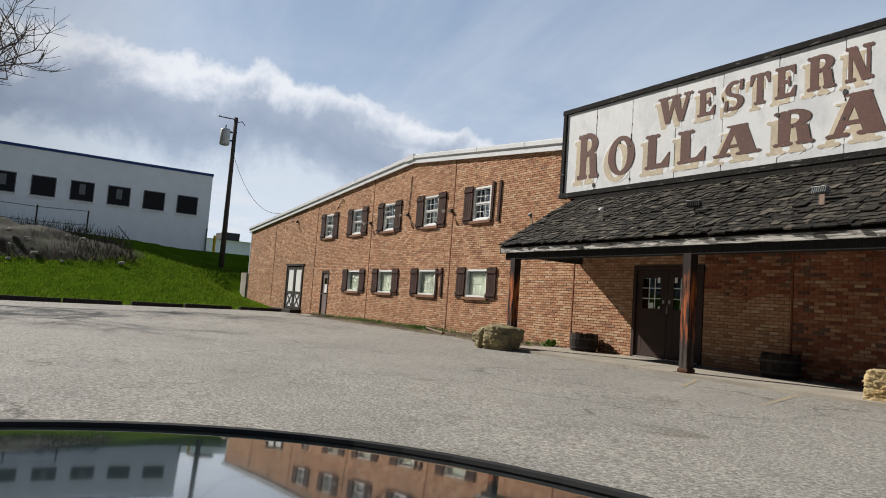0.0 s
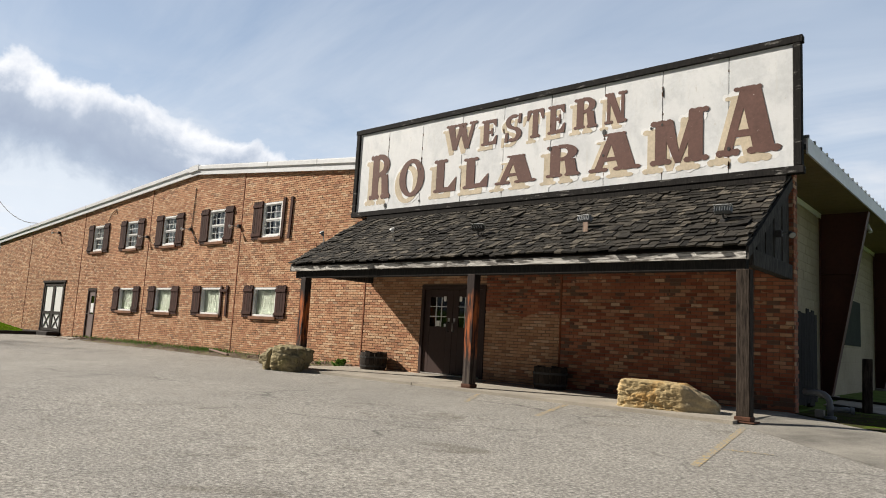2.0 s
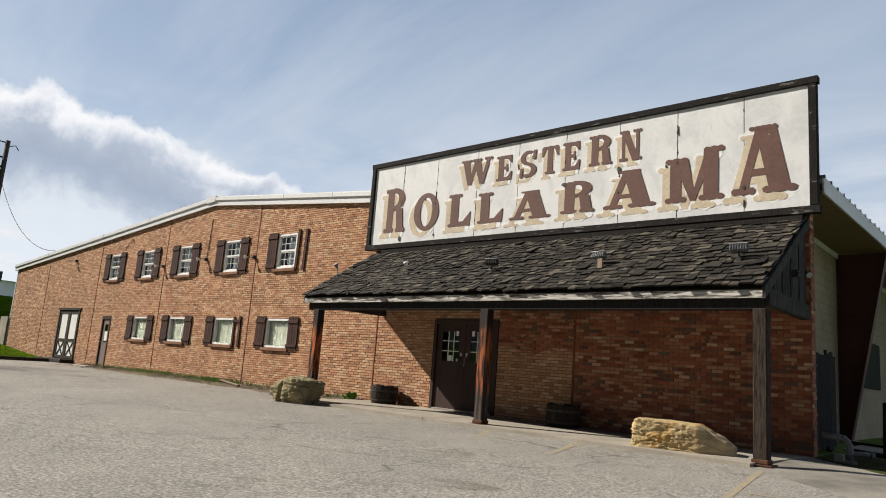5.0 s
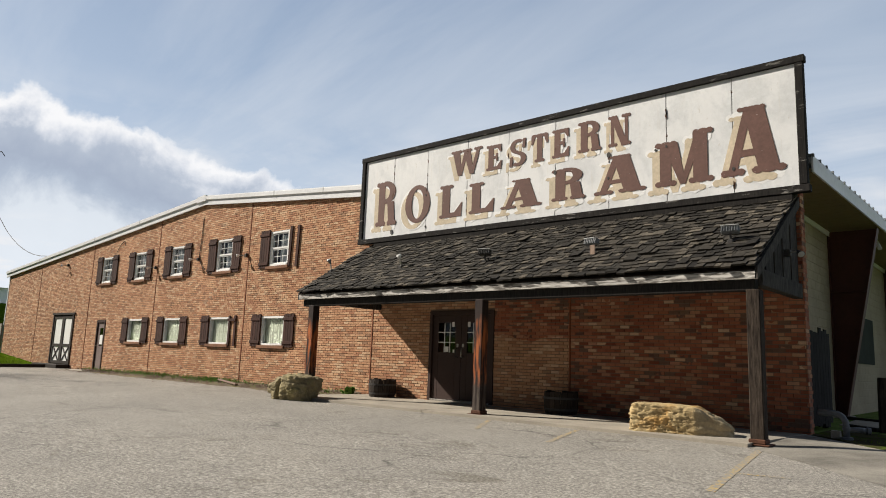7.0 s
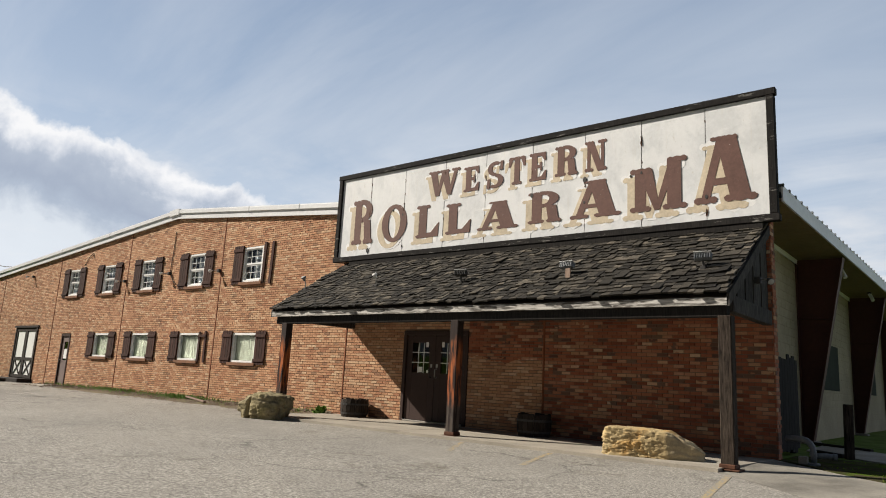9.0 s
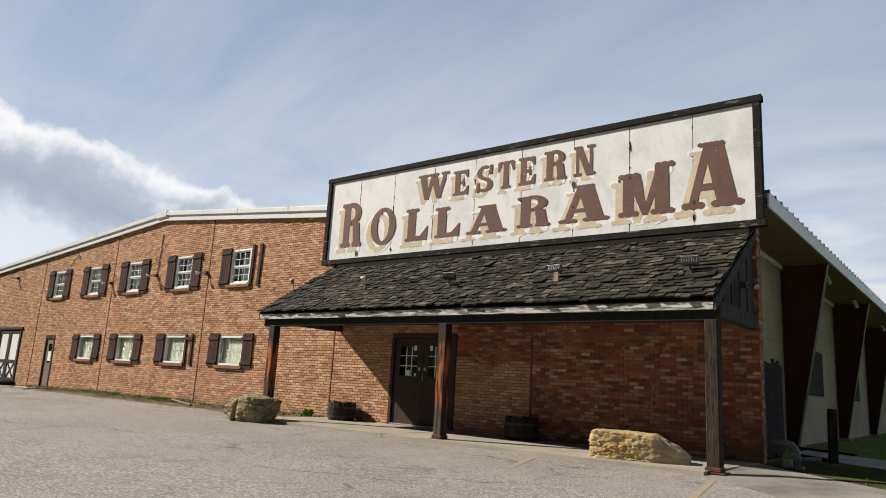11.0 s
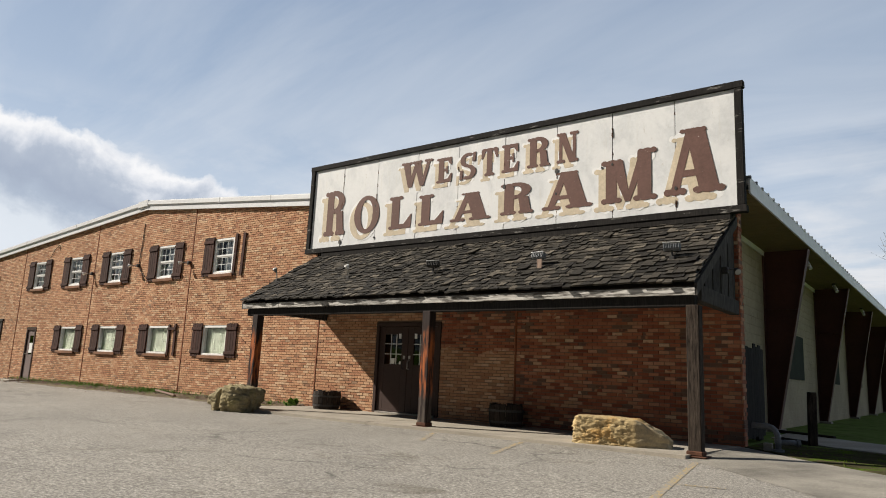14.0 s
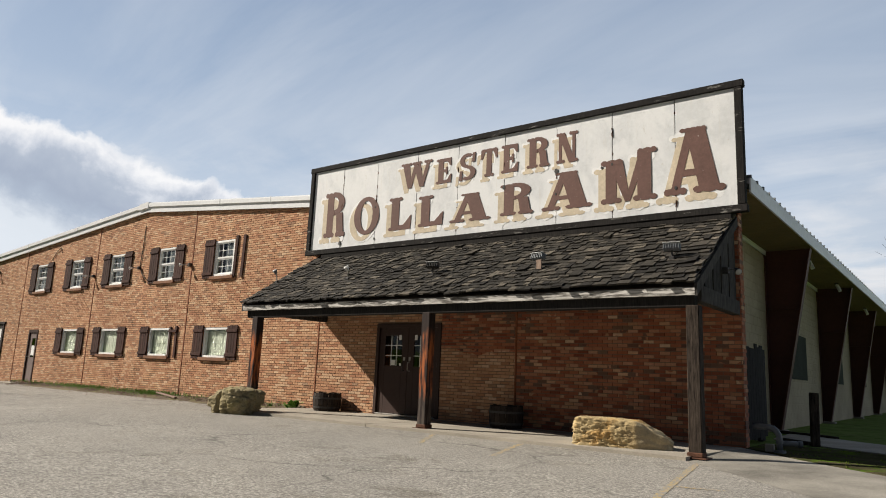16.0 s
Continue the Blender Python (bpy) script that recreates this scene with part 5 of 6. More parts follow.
def gravel():
    """Loose stones and dead weeds along the foot of the front wall."""
    rng = random.Random(2)
    verts, faces = [], []
    for k in range(3200):
        x = rng.uniform(-20.2, -2.9)
        y = -0.04 - abs(rng.gauss(0, 0.55))
        r, z = rng.uniform(0.008, 0.035), ground_z(x, y) + 0.02 + 0.085 * max(0.0, 1 + y / 1.1)
        i = len(verts)
        t = rng.uniform(0, 6.28)
        verts += [(x + r * math.cos(t + a), y + r * math.sin(t + a), z) for a in (0, 1.6, 3.1, 4.7)] + [(x + rng.uniform(-0.3, 0.3) * r, y + rng.uniform(-0.3, 0.3) * r, z + r * rng.uniform(0.5, 1.0))]
        faces += [(i, i + 1, i + 4), (i + 1, i + 2, i + 4), (i + 2, i + 3, i + 4), (i + 3, i, i + 4)]
    tagged(quads("gravel", verts, faces, "dirt"), "loose brown gravel along the wall foot", "gravel", "", "stuff")
    verts, faces = [], []
    for k in range(2600):
        x = rng.choice([rng.uniform(-20.0, -3.0), rng.gauss(-9.3, 0.8), rng.gauss(-14, 1.5)])
        y = -0.03 - abs(rng.gauss(0, 0.25))
        h, a, z = rng.uniform(0.04, 0.15), rng.uniform(0, 6.28), ground_z(x, y) + 0.015 + 0.085 * max(0.0, 1 + y / 1.1)
        i = len(verts)
        dx, dy = 0.010 * math.cos(a), 0.010 * math.sin(a)
        verts += [(x - dx, y - dy, z), (x + dx, y + dy, z), (x + rng.uniform(-0.05, 0.05), y + rng.uniform(-0.05, 0.05), z + h)]
        faces.append((i, i + 1, i + 2))
    tagged(quads("grass_tufts", verts, faces, "leaf"), "thin green grass along the wall foot", "grass", "", "stuff")


gravel()
def wall_foot_soil():
    """A low uneven bank of gravelly soil against the front wall."""
    n, m, verts, faces = 150, 10, [], []
    for a in range(n + 1):
        x = -18.3 + 15.9 * a / n
        wide = (1.25 + 0.35 * noise.noise(Vector((x * 0.7, 3, 0)))) * min(1.0, (x + 18.5) / 1.5, (-2.2 - x) / 1.8)
        for b in range(m + 1):
            v = b / m
            y = -0.02 - wide * v
            top = 0.05 * (1 - v) ** 1.5 + 0.03 * noise.fractal(Vector((x * 2.5, y * 2.5, 1)), 1, 2, 4) * (1 - v)
            verts.append((x, y, ground_z(x, y) + 0.012 + 0.05 * (1 - v) + top))
    for a in range(n):
        for b in range(m):
            k = a * (m + 1) + b
            faces.append((k, k + 1, k + m + 2, k + m + 1))
    tagged(quads("wall_foot_soil", verts, faces, "wall_soil"), "bare gravelly soil along the wall foot", "soil", "", "structure")


wall_foot_soil()
ob = part("loose_timber", boxes((0, 1.9, -0.045, 0.045, 0.0, 0.05), bevel=0.008), "bare_board")
ob.matrix_basis = pose(-8.95, -0.30, 0.02, 0, 2.0, -15)
tagged(ob, "pale loose timber lying on the soil by the wall", "timber")


# ---- right-hand side ----
def plank_fence():
    t = thing("plank_fence", (8.38, 0.62, -0.03), "grey weathered plank fence beside the brick corner", "fence")
    rng = random.Random(5)
    for k in range(7):
        y = k * 0.2
        part("plank", boxes((-0.012 + rng.uniform(-0.01, 0.01), 0.012, y, y + 0.185, 0.03 + rng.uniform(0, 0.08), 1.83 - rng.uniform(0, 0.12)), bevel=0.003), "black_wood", t)
    for z in (0.5, 1.5):
        part("rail", boxes((-0.07, -0.025, 0.0, 1.38, z, z + 0.09)), "black_wood", t)
    for y in (0.05, 1.3):
        part("post", boxes((-0.16, -0.072, y, y + 0.09, 0.0, 1.7)), "black_wood", t)


plank_fence()


def standpipe():
    t = thing("standpipe", (9.08, -0.36, -0.03), "grey painted iron standpipe with elbow and side outlet", "pipe")
    elbow = [(-0.55, 0.25, 0.44), (-0.22, 0.10, 0.44)] + [(-0.22 + 0.2 * math.sin(a), 0.10 - 0.09 * math.sin(a), 0.44 - 0.2 * (1 - math.cos(a))) for a in (0.4, 0.8, 1.2, 1.57)] + [(-0.02, 0.01, 0.03)]
    part("elbow", tube(bmesh.new(), elbow, 0.058, 14), "grey_paint", t, smooth=True)
    part("flange", lathe([(0.115, 0), (0.115, 0.04), (0.065, 0.045)], 18, at=(-0.02, 0.01, 0)), "grey_paint", t)
    part("collar", lathe([(0.075, 0.16), (0.075, 0.22)], 16, at=(-0.02, 0.01, 0)), "grey_paint", t)
    out = part("outlet", tube(bmesh.new(), [(0.0, 0.02, 0.17), (0.2, 0.12, 0.18), (0.30, 0.17, 0.17)], 0.05, 12), "grey_paint", t, smooth=True)
    part("cap", tube(bmesh.new(), [(0.30, 0.17, 0.17), (0.36, 0.20, 0.165)], 0.065, 12), "grey_paint", out)
    part("block", boxes((-0.3, -0.14, -0.02, 0.14, 0.0, 0.14), bevel=0.01), "concrete", t)
    t.scale = (0.78, 0.78, 0.86)


standpipe()
bm = boxes((-0.072, 0.072, -0.07, 0.07, 0.0, 0.97), bevel=0.012)
ob = part("bollard_post", bm, "post_wood")
ob.location, ob.rotation_euler = (9.22, 1.85, -0.04), (0, radians(1), radians(20))
tagged(ob, "square weathered timber bollard by the side path", "bollard")
for k, (x, y, L, a) in enumerate(((7.95, 5.35, 1.6, -36), (8.55, 2.55, 0.8, -46))):
    ob = part("edging_timber", boxes((0, L, -0.045, 0.045, -0.05, 0.055), bevel=0.012), "dark_wood")
    ob.location, ob.rotation_euler = (x, y, -0.02), (0, 0, radians(a))
    tagged(ob, "low dark edging timber beside the side path", "timber", "edging timbers")


def eave_lamp(y):
    t = thing("eave_lamp", (SIDE_X + 0.75, y, roof_z(EAVE_X) - 0.28), "small white tube lamp under the eave", "lamp", "eave lamps")
    part("base", boxes((-0.05, 0.05, -0.05, 0.05, -0.05, 0.0)), "iron", t)
    part("tube", tube(bmesh.new(), [(0, 0, -0.05), (0.10, -0.12, -0.28)], 0.05, 10), "white_paint", t)


for y in (7.2, 12.0, 19.5):
    eave_lamp(y)

# yellow bay lines, worn
BAY_LINES = ((8.5, -2.7, 9.14, -6.3), (3.95, -2.7, 4.68, -4.0), (5.72, -2.7, 6.31, -4.5), (8.94, -5.05, 9.45, -4.93))
for x0, y0, x1, y1 in BAY_LINES:
    d = Vector((x1 - x0, y1 - y0, 0))
    s = Vector((-d.y, d.x, 0)).normalized() * 0.042
    n = 10
    verts, faces = [], []
    for k in range(n + 1):
        p = Vector((x0, y0, 0)) + d * k / n
        z = ground_z(p.x, p.y) + 0.0235
        verts += [(*(p - s).xy, z), (*(p + s).xy, z)]
        if k:
            i = 2 * k
            faces.append((i - 2, i - 1, i + 1, i))
    tagged(quads("bay_line", verts, faces, "yellow"), "worn yellow parking bay line on asphalt", "marking", "bay lines", "structure")


# ---- the bank, kerb timbers, pole, far buildings ----
def kerbs():
    rng = random.Random(7)
    y, first = -0.7, None
    while y > -40:
        L = rng.uniform(2.31, 2.36)
        x0, x1 = kerb_x(y), kerb_x(y - L)
        a = math.degrees(math.atan2(-L, x1 - x0))
        m = pose(x0, y, ground_z(-21.4, y) - 0.01 + rng.uniform(-0.02, 0.02), 0, 0, a + rng.uniform(-1, 1))
        if first is None:
            first = part("kerb_timber", boxes((0.0, 2.3, -0.11, 0.11, -0.05, 0.19), bevel=0.02), "dark_wood")
            tagged(first, "black weathered kerb timber at the lot edge", "kerb", "kerb timbers")
            first.matrix_basis = m
        else:
            copy_thing(first, m)
        y -= L + (0.35 if rng.random() < 0.2 else 0.03)


kerbs()


def utility_pole():
    t = thing("utility_pole", (-36.84, -0.4, 2.0), "tall dark wooden utility pole with grey transformer", "pole")
    part("shaft", tube(bmesh.new(), [(0, 0, 0), (0, 0.02, 5), (0, 0.05, 10.95)], 0.19, 12, 0.13), "pole_wood", t, smooth=True)
    tr = part("transformer", lathe([(0.26, 8.85), (0.34, 8.9), (0.34, 9.9), (0.27, 10.0), (0.05, 10.03)], 16, at=(0.1, -0.62, 0)), "can_grey", t, "pale grey transformer can", True)
    part("bushing", tube(bmesh.new(), [(0.1, -0.62, 10.0), (0.1, -0.62, 10.27)], 0.04), "iron", tr)
    part("hanger", boxes((-0.05, 0.05, -0.4, -0.1, 9.2, 9.3), (-0.05, 0.05, -0.4, -0.1, 9.8, 9.9)), "iron", t)
    part("cutout_arm", boxes((-0.04, 0.04, -1.15, 0.0, 10.78, 10.84)), "iron", t)
    part("insulator", lathe([(0.03, 10.84), (0.06, 10.9), (0.03, 10.98)], 8, at=(0, -1.1, 0)), "white_paint", t)
    part("street_arm", tube(bmesh.new(), [(0, 0.1, 10.6), (0, 0.5, 10.75), (0, 0.7, 10.5)], 0.03), "iron", t)


utility_pole()
a, b = Vector((-36.7, -0.3, 10.2)), Vector((-26.2, -0.1, roof_z(-26.2) + 0.05))
tagged(part("service_wire", tube(bmesh.new(), [a.lerp(b, k / 12) - Vector((0, 0, 1.1 * 4 * (k / 12) * (1 - k / 12))) for k in range(13)], 0.018, 5), "iron"), "thin sagging service wire from pole to roof", "wire")

def far_building():
    t = thing("warehouse", (-44.8, 0.3, 3.2), "pale blue-white metal warehouse with a blue roof edge", "building")
    part("wall", boxes((-25, 0.0, -46, 0.0, 0.0, 6.6)), "far_wall", t)
    part("roof_edge", boxes((-25.1, 0.06, -46.1, 0.06, 6.6, 6.80)), "blue_trim", t, "dark blue roof edge")
    part("base", boxes((-25.05, 0.03, -46.05, 0.03, -1.0, 0.25)), "concrete", t)
    for k in range(8):
        y = -1.75 - 2.46 * k
        w = part("window", boxes((0.0, 0.05, y - 0.78, y + 0.78, 3.32, 4.76)), "grey_paint", t)
        part("pane", boxes((0.051, 0.06, y - 0.72, y + 0.72, 3.38, 4.70)), "room", w)
        part("sill", boxes((0.0, 0.12, y - 0.82, y + 0.82, 3.22, 3.315)), "white_paint", w)
        if k in (2, 3, 5):
            part("window_unit", boxes((0.061, 0.09, y - 0.2, y + 0.2, 3.8, 4.55)), "grey_paint", w)
    for y in (-5.1, -10.2, -17.5):
        part("seam", boxes((0.001, 0.02, y - 0.03, y + 0.03, 0.3, 6.6)), "far_wall", t)
    part("downpipe", boxes((0.001, 0.1, -0.12, -0.02, 0.0, 2.4)), "grey_paint", t)
    c = thing("low_warehouse", (-80, 6, 3.0), "low pale metal shed behind the bank", "building")
    part("wall", boxes((-20, 0.0, 0, 30, -2, 4.3)), "far_wall", c)
    part("roof", prism([(-20.5, 4.3), (0.5, 4.3), (-10, 5.0)], -0.3, 30.3), "roof_metal", c)
    part("roof_unit", boxes((-6, -2, 5.0, 7.2, 4.4, 5.5)), "iron", c)
    y = tagged(part("yellow_bollard", lathe([(0.11, 0), (0.11, 1.55), (0.07, 1.62), (0.02, 1.64)], 12), "yellow_post"), "yellow steel guard post at a warehouse corner", "bollard")
    y.location = (-43.9, 0.7, 3.4)


M["yellow_post"] = material("yellow_post", lambda n, p: two_scale(n, p, (0.60, 0.42, 0.03), 2.0, 20.0, 0.15), 0.5)
far_building()


def wire_fence():
    t = thing("wire_fence", (-40.5, -8.6, 3.3), "old sagging wire fence with steel posts", "fence")
    for k in range(8):
        y = -k * 3.0
        part("post", tube(bmesh.new(), [(0, y, -0.2), (0.05 * (k % 3), y, 2.2)], 0.05), "iron", t)
    for z in (2.15, 1.2, 0.4):
        part("wire", tube(bmesh.new(), [(0.03, -k * 3.0, z - 0.08 * (k % 2)) for k in range(8)], 0.02, 5), "iron", t)
    part("brace", tube(bmesh.new(), [(0, 3.2, 0.0), (0.0, 1.9, 1.4)], 0.03), "iron", t)


wire_fence()


def brush_bank():
    """Bare earth, stones and dry stalks on the bank."""
    rng = random.Random(11)
    bm = bmesh.new()
    nx, ny = 26, 44
    rows = []
    for i in range(nx):
        row = []
        for j in range(ny):
            u, v = i / (nx - 1), j / (ny - 1)
            x, y = -31.0 - 8.5 * u, -4.0 - 28.0 * v
            h = math.sin(math.pi * u) * min(1.0, 3 * v, 5 * (1 - v) + 0.2)
            row.append(bm.verts.new((x, y, ground_z(x, y) - 0.25 + h * (1.05 + 0.5 * noise.fractal(Vector((x * 0.5, y * 0.5, 0)), 1, 2, 4)))))
        rows.append(row)
    for a, b in zip(rows, rows[1:]):
        for j in range(ny - 1):
            bm.faces.new((a[j], b[j], b[j + 1], a[j + 1]))
    bmesh.ops.recalc_face_normals(bm, faces=bm.faces)
    tagged(part("earth_bank", bm, "bank_earth", None, "", True), "bare brown earth bank with dry brush", "bank", "", "stuff")
    verts, faces = [], []
    for k in range(5200):
        x, y = rng.uniform(-39.0, -31.6), -6.5 - 24.0 * rng.random()
        z, h, a = ground_z(x, y) + 0.1, rng.uniform(0.2, 0.9), rng.uniform(0, 6.28)
        i = len(verts)
        dx, dy = 0.02 * math.cos(a), 0.02 * math.sin(a)
        verts += [(x - dx, y - dy, z), (x + dx, y + dy, z), (x + rng.uniform(-0.3, 0.3), y + rng.uniform(-0.3, 0.3), z + h)]
        faces.append((i, i + 1, i + 2))
    tagged(quads("dry_brush", verts, faces, "dry_stalk"), "dry brown brush stalks on the bank", "brush", "", "stuff")
    for k in range(22):
        x, y = rng.uniform(-34.0, -30.8), rng.uniform(-20, -7.0)
        bm = bmesh.new()
        bmesh.ops.create_icosphere(bm, subdivisions=2, radius=rng.uniform(0.07, 0.2))
        for v in bm.verts:
            v.co *= 1 + 0.35 * noise.noise(v.co * 5 + Vector((k, 0, 0)))
            v.co.z *= 0.6
        s = part("stone", bm, "concrete")
        u = (-31.0 - x) / 8.5
        s.location = (x, y, ground_z(x, y) + (max(0.0, math.sin(math.pi * u)) * 1.0 if u > 0 else 0.0) - 0.02)
        tagged(s, "pale loose stone on the earth bank", "stone", "bank stones")


brush_bank()


def grass_blades():
    """Short thick grass on the bank and thin tufts on the verge."""
    rng = random.Random(5)
    verts, faces = [], []
    spots = [(rng.uniform(-36.0, -21.9), rng.uniform(-24.0, 6.0), 1.0) for k in range(52000)]
    spots += [(rng.uniform(9.2, 22.0), rng.uniform(-4.5, 1.3), 0.35) for k in range(3500)]
    for x, y, s in spots:
        if s == 1.0 and (x > kerb_x(y) - 0.25 or (y > -0.3 and x > LEFT_X - 0.2)):
            continue
        z = ground_z(x, y) - 0.03
        if s < 1.0:
            if y < -1.25 - (x - 9.57) * 1.1 + 0.1 or y < -4.6 or y > 1.0 - 0.37 * (x - 10.56) or noise.noise(Vector((x * 1.3, y * 1.3, 2))) < -0.05:
                continue
            z = -0.04
        h, a = rng.uniform(0.06, 0.17) * (1.1 if s == 1.0 else 0.3), rng.uniform(0, 6.28)
        w = 0.022 * (s + 0.1)
        dx, dy = w * math.cos(a), w * math.sin(a)
        i = len(verts)
        verts += [(x - dx, y - dy, z), (x + dx, y + dy, z), (x + rng.uniform(-0.08, 0.08) * s, y + rng.uniform(-0.08, 0.08) * s, z + h)]
        faces.append((i, i + 1, i + 2))
    tagged(quads("grass_blades", verts, faces, "blade"), "short vivid green grass on the bank", "grass", "", "stuff")


grass_blades()


def bare_tree(at, height, seed, label, spread=0.5):
    t = thing("tree", at, label, "tree", "bare trees")
    rng = random.Random(seed)
    wood, twigs = bmesh.new(), bmesh.new()

    def grow(p, d, L, r, depth):
        pts = [p]
        for k in range(3):
            d = (d + Vector((rng.uniform(-1, 1), rng.uniform(-1, 1), rng.uniform(-0.5, 0.8))) * 0.16).normalized()
            pts.append(pts[-1] + d * L / 3)
        tube(wood if depth < 3 else twigs, pts, r, 6 if depth < 3 else 3, r * 0.6)
        if depth < 6:
            for k in range(2 if depth == 0 else rng.choice((2, 3, 3)) if depth < 3 else 4):
                w = Vector((rng.uniform(-1, 1), rng.uniform(-1, 1), rng.uniform(-0.25, 0.7))).normalized()
                q = pts[-1] if k == 0 else pts[rng.choice((1, 2, 3))]
                grow(q, (d * (1 - spread) + w * (spread + 0.25)).normalized(), L * rng.uniform(0.62, 0.82), r * 0.58, depth + 1)
    grow(Vector((0, 0, -0.3)), Vector((0, 0, 1)), height * 0.30, height * 0.018, 0)
    part("trunk", wood, "twig", t, "", True)
    part("crown", twigs, "twig", t, "fine bare twigs")


bare_tree((-24.5, -22.3, 0.2), 24.0, 3, "tall bare tree on the grass bank", 0.55)
bare_tree((7.2, 84.0, 0.0), 23.0, 6, "bare spring tree far behind the hall", 0.5)
bare_tree((9.5, 92.0, 0.0), 15.0, 9, "bare spring tree far behind the hall", 0.5)


# ---- the parked car whose bonnet shows ----
def car():
    """The front of a car that points to the west: a bonnet of rounded outline over a nose."""
    t = thing("car", (CAR_X, CAR_Y, -0.22), "dark green-black car with a glossy curved bonnet", "car")
    front, back, half, n = 1.15, 2.9, 0.86, 2.5

    def rim(a, r=1.0):
        c, s = math.cos(a), math.sin(a)
        k = r / (abs(c) ** n + abs(s) ** n) ** (1 / n)
        return Vector((-c * k * (front if c > 0 else back), s * k * half, 0))
    steps, rings = 96, 22
    bm = bmesh.new()
    mid = bm.verts.new((0, 0, 0.951))
    rows = []
    for i in range(1, rings + 1):
        r = 0.992 * (i / rings) ** 0.8
        z = 0.90 + 0.056 * (1 - r * r) - (0.012 * ((r - 0.96) / 0.032) ** 2 if r > 0.96 else 0.0) - 0.005
        rows.append([bm.verts.new(rim(2 * math.pi * k / steps, r) + Vector((0, 0, z))) for k in range(steps)])
    for k in range(steps):
        bm.faces.new((mid, rows[0][k], rows[0][(k + 1) % steps]))
        for a, b in zip(rows, rows[1:]):
            bm.faces.new((a[k], b[k], b[(k + 1) % steps], a[(k + 1) % steps]))
    bmesh.ops.recalc_face_normals(bm, faces=bm.faces)
    part("bonnet", bm, "car_paint", t, "", True)
    bm = bmesh.new()
    rows = [[bm.verts.new(rim(2 * math.pi * k / steps, r) + Vector((0, 0, z))) for k in range(steps)] for r, z in ((1.0, 0.885), (1.012, 0.86), (1.03, 0.62), (1.02, 0.35), (0.97, 0.26))]
    for k in range(steps):
        for a, b in zip(rows, rows[1:]):
            bm.faces.new((a[k], a[(k + 1) % steps], b[(k + 1) % steps], b[k]))
    bmesh.ops.recalc_face_normals(bm, faces=bm.faces)
    part("nose", bm, "car_paint", t, "", True)
    part("bonnet_seal", tube(bmesh.new(), [rim(2 * math.pi * k / steps, 1.0) + Vector((0, 0, 0.893)) for k in range(-30, 31)], 0.0072, 8), "rubber", t, "black rubber edge seal")
    for y in (-0.72, 0.72):
        w = part("wheel", lathe([(0.30, -0.09), (0.32, -0.06), (0.32, 0.06), (0.30, 0.09)], 24), "rubber", t)
        w.matrix_basis = pose(-0.25, y, 0.32, 90, 0, 0)
        part("rim", lathe([(0.2, -0.092), (0.21, 0.0), (0.2, 0.092)], 20), "steel", w)
        w = part("wheel", lathe([(0.30, -0.09), (0.32, -0.06), (0.32, 0.06), (0.30, 0.09)], 24), "rubber", t)
        w.matrix_basis = pose(2.1, y * 0.9, 0.32, 90, 0, 0)
        part("rim", lathe([(0.2, -0.092), (0.21, 0.0), (0.2, 0.092)], 20), "steel", w)
    cab = prism([(0.75, 0.90), (1.30, 1.40), (1.50, 1.45), (2.10, 1.43), (2.62, 0.90)], -0.62, 0.62)
    for v in cab.verts:
        if v.co.z > 1.2:
            v.co.y *= 0.84
    bmesh.ops.bevel(cab, geom=cab.edges[:], offset=0.05, segments=2, affect="EDGES")
    part("cabin", cab, "car_paint", t, "", True)
    part("windscreen", prism([(0.83, 0.985), (1.24, 1.355), (1.235, 1.362), (0.825, 0.992)], -0.5, 0.5), "glass", t)
    for y in (-0.55, 0.55):
        part("headlight", lathe([(0.09, 0.0), (0.07, 0.03), (0.02, 0.04)], 14), "lamp_glass", t).matrix_basis = pose(-1.06, y, 0.68, 0, -90, 0)


CAR_X, CAR_Y = 11.60, -12.90
car()


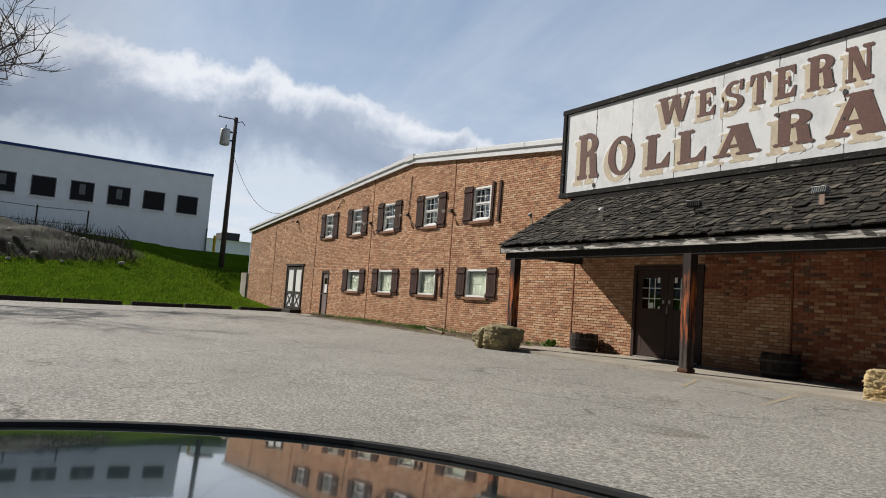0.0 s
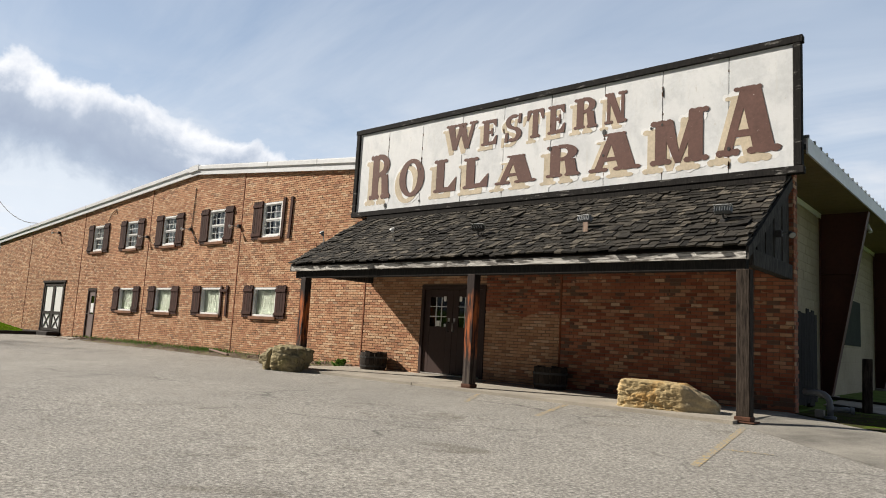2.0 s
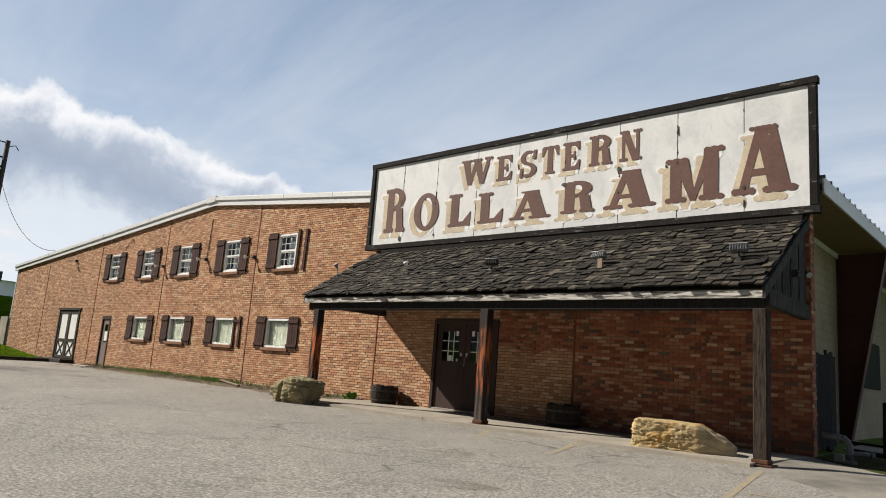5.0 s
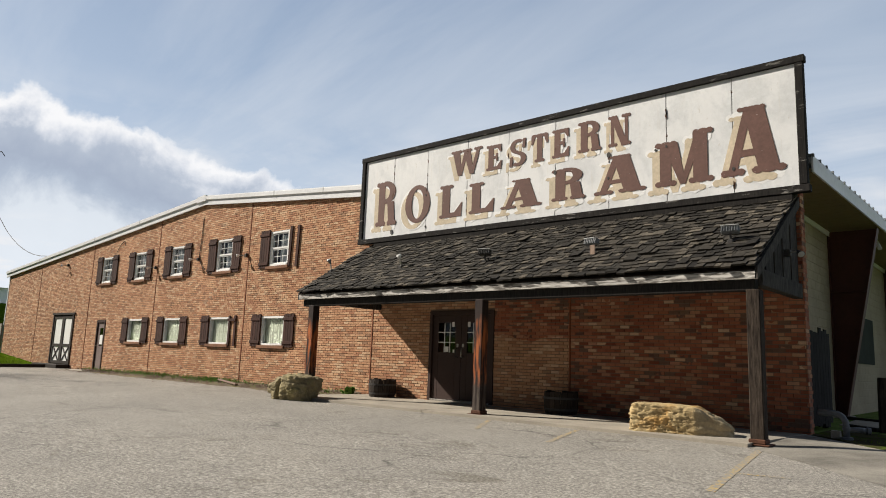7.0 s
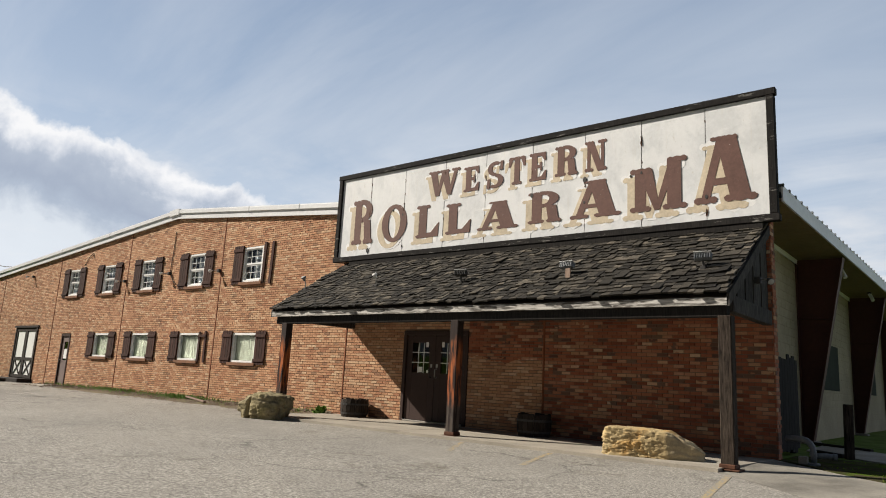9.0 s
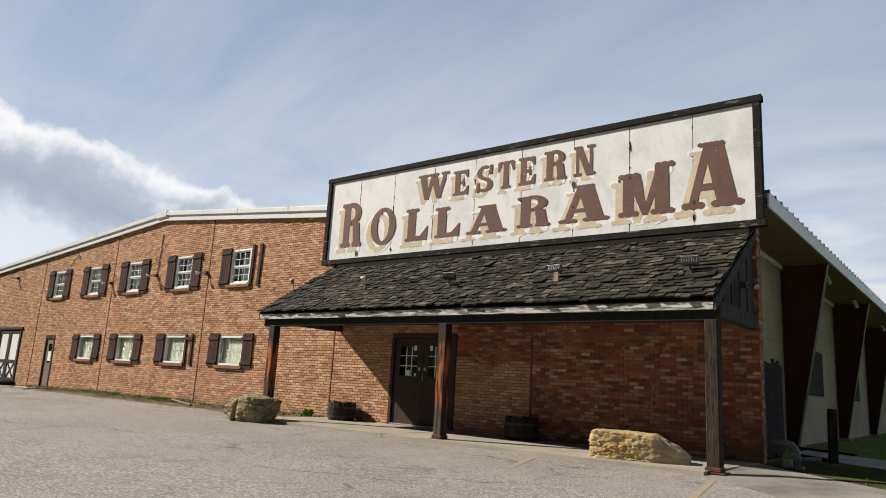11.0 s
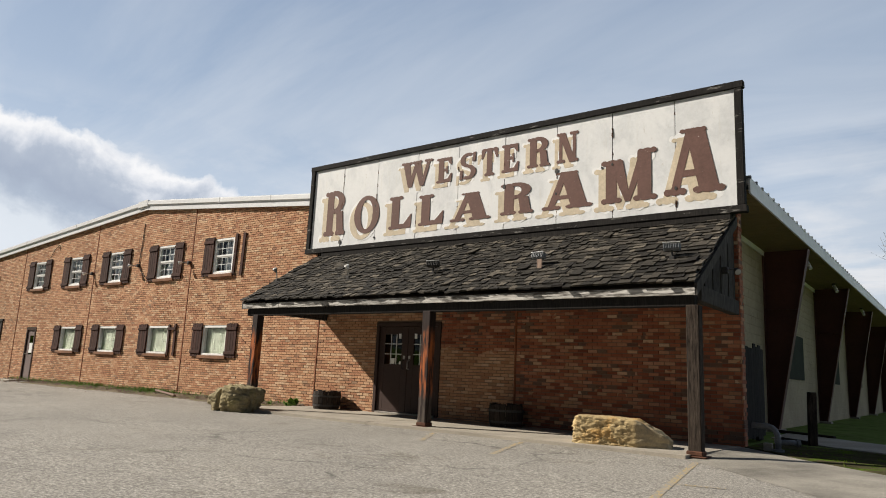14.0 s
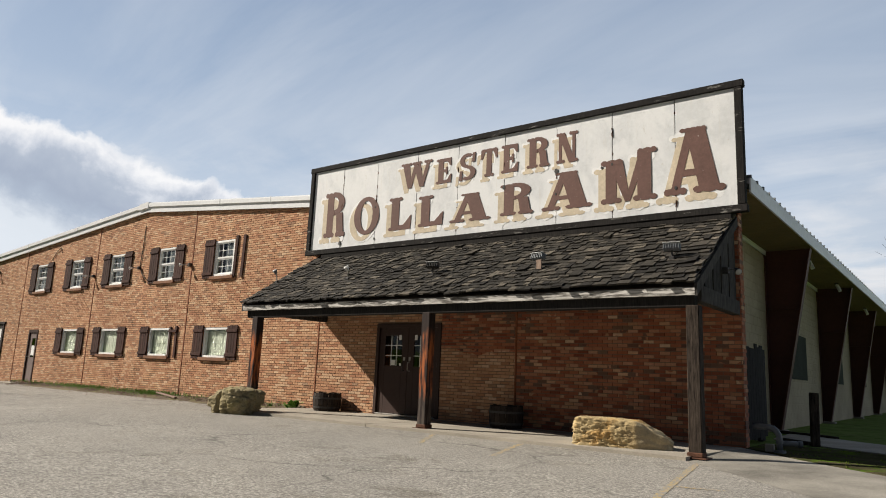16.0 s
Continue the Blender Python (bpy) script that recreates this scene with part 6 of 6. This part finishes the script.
# ---- roof shakes and bricks, piece by piece ----
def shakes():
    rng = random.Random(21)
    length = math.hypot(TOP_Y - EAVE_Y, porch_top(TOP_Y) - porch_top(EAVE_Y))
    up = Vector((0, (TOP_Y - EAVE_Y) / length, (porch_top(TOP_Y) - porch_top(EAVE_Y)) / length))
    out = Vector((0, -up.z, up.y))
    rows = 21
    e, widths = (length + 0.03) / rows, (0.10, 0.14, 0.17, 0.21)
    kinds = [mesh_of(boxes((0, w, 0, 0.30, 0, 1.0)), "shake_piece", "shake") for w in widths]
    for me in kinds:
        for v in me.vertices:
            n = (0.012 if v.co.z < 0.5 else 0.042) if v.co.y < 0.1 else (-0.006 if v.co.z < 0.5 else 0.004)
            v.co = Vector((v.co.x - 0.005 if v.co.x > 0 else 0.0, v.co.y * 1.1 + (0.008 if v.co.x > 0.05 and v.co.y < 0.1 else 0), n))
    verts, faces = [], []
    made = 0
    base = Vector((0, EAVE_Y - 0.05, porch_top(EAVE_Y)))
    for r in range(rows):
        x = PORCH_L - 0.02 - rng.uniform(0, 0.1)
        while x < PORCH_R - 0.04:
            k = rng.choice((0, 1, 1, 2, 2, 3))
            w = widths[k]
            slip = rng.gauss(0, 0.011) - (0.03 if rng.random() < 0.05 else 0)
            tilt, lift = rng.gauss(0, 0.03), rng.uniform(0, 0.018) + (0.018 if rng.random() < 0.10 else 0)
            if rng.random() < 0.012:
                x += w
                continue
            x_a = max(x, PORCH_L - 0.02)
            at = base + up * (r * e + slip) + out * lift + Vector((x_a, 0, 0))
            m = Matrix.Translation(at) @ Matrix(((1, 0, 0), (0, up.y, out.y), (0, up.z, out.z))).to_4x4() @ pose(0, 0, 0, 0, rng.gauss(0, 2.2), math.degrees(tilt))
            if x > 6.6 and x + w < PORCH_R and made < 300:
                ob = new("shake", kinds[k])
                ob.parent, ob.matrix_basis = the_porch, m
                made += 1
            else:
                i = len(verts)
                w2 = min(w, PORCH_R - x_a) - 0.005
                for n2 in (0, 1):
                    for v2 in (0, 1):
                        for u2 in (0, 1):
                            n = (0.012 if n2 == 0 else 0.042) if v2 == 0 else (-0.006 if n2 == 0 else 0.004)
                            verts.append(m @ Vector((u2 * w2, v2 * 0.33 + (rng.gauss(0, 0.008) if v2 == 0 else 0), n)))
                faces += [tuple(i + q for q in f) for f in ((0, 2, 3, 1), (4, 5, 7, 6), (0, 1, 5, 4), (2, 6, 7, 3), (0, 4, 6, 2), (1, 3, 7, 5))]
            x += w + 0.004
    tagged(quads("shake_field", verts, faces, "shake", the_porch), kind="stuff")


shakes()


def bricks():
    rng = random.Random(33)
    bl, bh, gap = 0.203, 0.0677, 0.014
    me = mesh_of(boxes((0.0055, bl - 0.0055, 0.0, 0.0165, gap / 2, bh - gap / 2)), "brick_piece", "brick")
    verts, faces, made = [], [], 0
    stops = sorted([LEFT_X + 0.05, CORNER_X, *JOINTS])
    for r in range(-4, 96):
        z0 = r * bh
        z1 = z0 + bh
        for s0, s1 in zip(stops, stops[1:]):
            a0, a1 = s0 + (0.02 if s0 in JOINTS else 0), s1 - (0.02 if s1 in JOINTS else 0)
            cuts = [o for o in OPENINGS if o[2] < z1 - 0.01 and o[3] > z0 + 0.01 and o[0] < a1 and o[1] > a0]
            x = a0 - (bl / 2 if r % 2 else 0.0)
            while x < a1 - 0.01:
                spans = [(max(x, a0), min(x + bl, a1))]
                for o in cuts:
                    spans = [q for p, t in spans for q in ((p, min(t, o[0])), (max(p, o[1]), t)) if q[1] - q[0] > 0.03]
                for p, t in spans:
                    if z1 > min(roof_z(p), roof_z(t)) - 0.15:
                        continue
                    d = rng.gauss(0, 0.0018)
                    if t - p > bl - 0.001 and p > 5.95 and 0 <= r < 27 and made < 300:
                        ob = new("brick", me)
                        ob.parent, ob.location = wall, (p, d, z0)
                        made += 1
                        continue
                    i, g, h = len(verts), gap / 2, 0.0055
                    jx, jz = rng.uniform(-0.002, 0.002), rng.uniform(-0.0015, 0.0015)
                    for y in (d, 0.0165):
                        verts += [(p + h + jx, y, z0 + g + jz), (t - h + jx, y, z0 + g + jz), (t - h + jx, y, z1 - g + jz), (p + h + jx, y, z1 - g + jz)]
                    faces += [(i, i + 1, i + 2, i + 3), (i, i + 4, i + 5, i + 1), (i + 1, i + 5, i + 6, i + 2), (i + 2, i + 6, i + 7, i + 3), (i + 3, i + 7, i + 4, i)]
                x += bl
    # the end of the wing wall, toothed
    for r in range(-2, 62):
        for k in range(2 if r % 2 else 1):
            y0, y1 = (0.012, 0.10) if (r % 2 and k == 0) else ((0.11, 0.26) if r % 2 else (0.012, 0.20))
            i, x0 = len(verts), CORNER_X + rng.uniform(0.0, 0.012)
            z0, z1 = r * bh + 0.005, r * bh + bh - 0.005
            for x in (x0, CORNER_X - 0.02):
                verts += [(x, y0, z0), (x, y1, z0), (x, y1, z1), (x, y0, z1)]
            faces += [(i, i + 1, i + 2, i + 3), (i, i + 4, i + 5, i + 1), (i + 1, i + 5, i + 6, i + 2), (i + 2, i + 6, i + 7, i + 3), (i + 3, i + 7, i + 4, i)]
    tagged(quads("brick_field", verts, faces, "brick", wall), kind="stuff")


bricks()
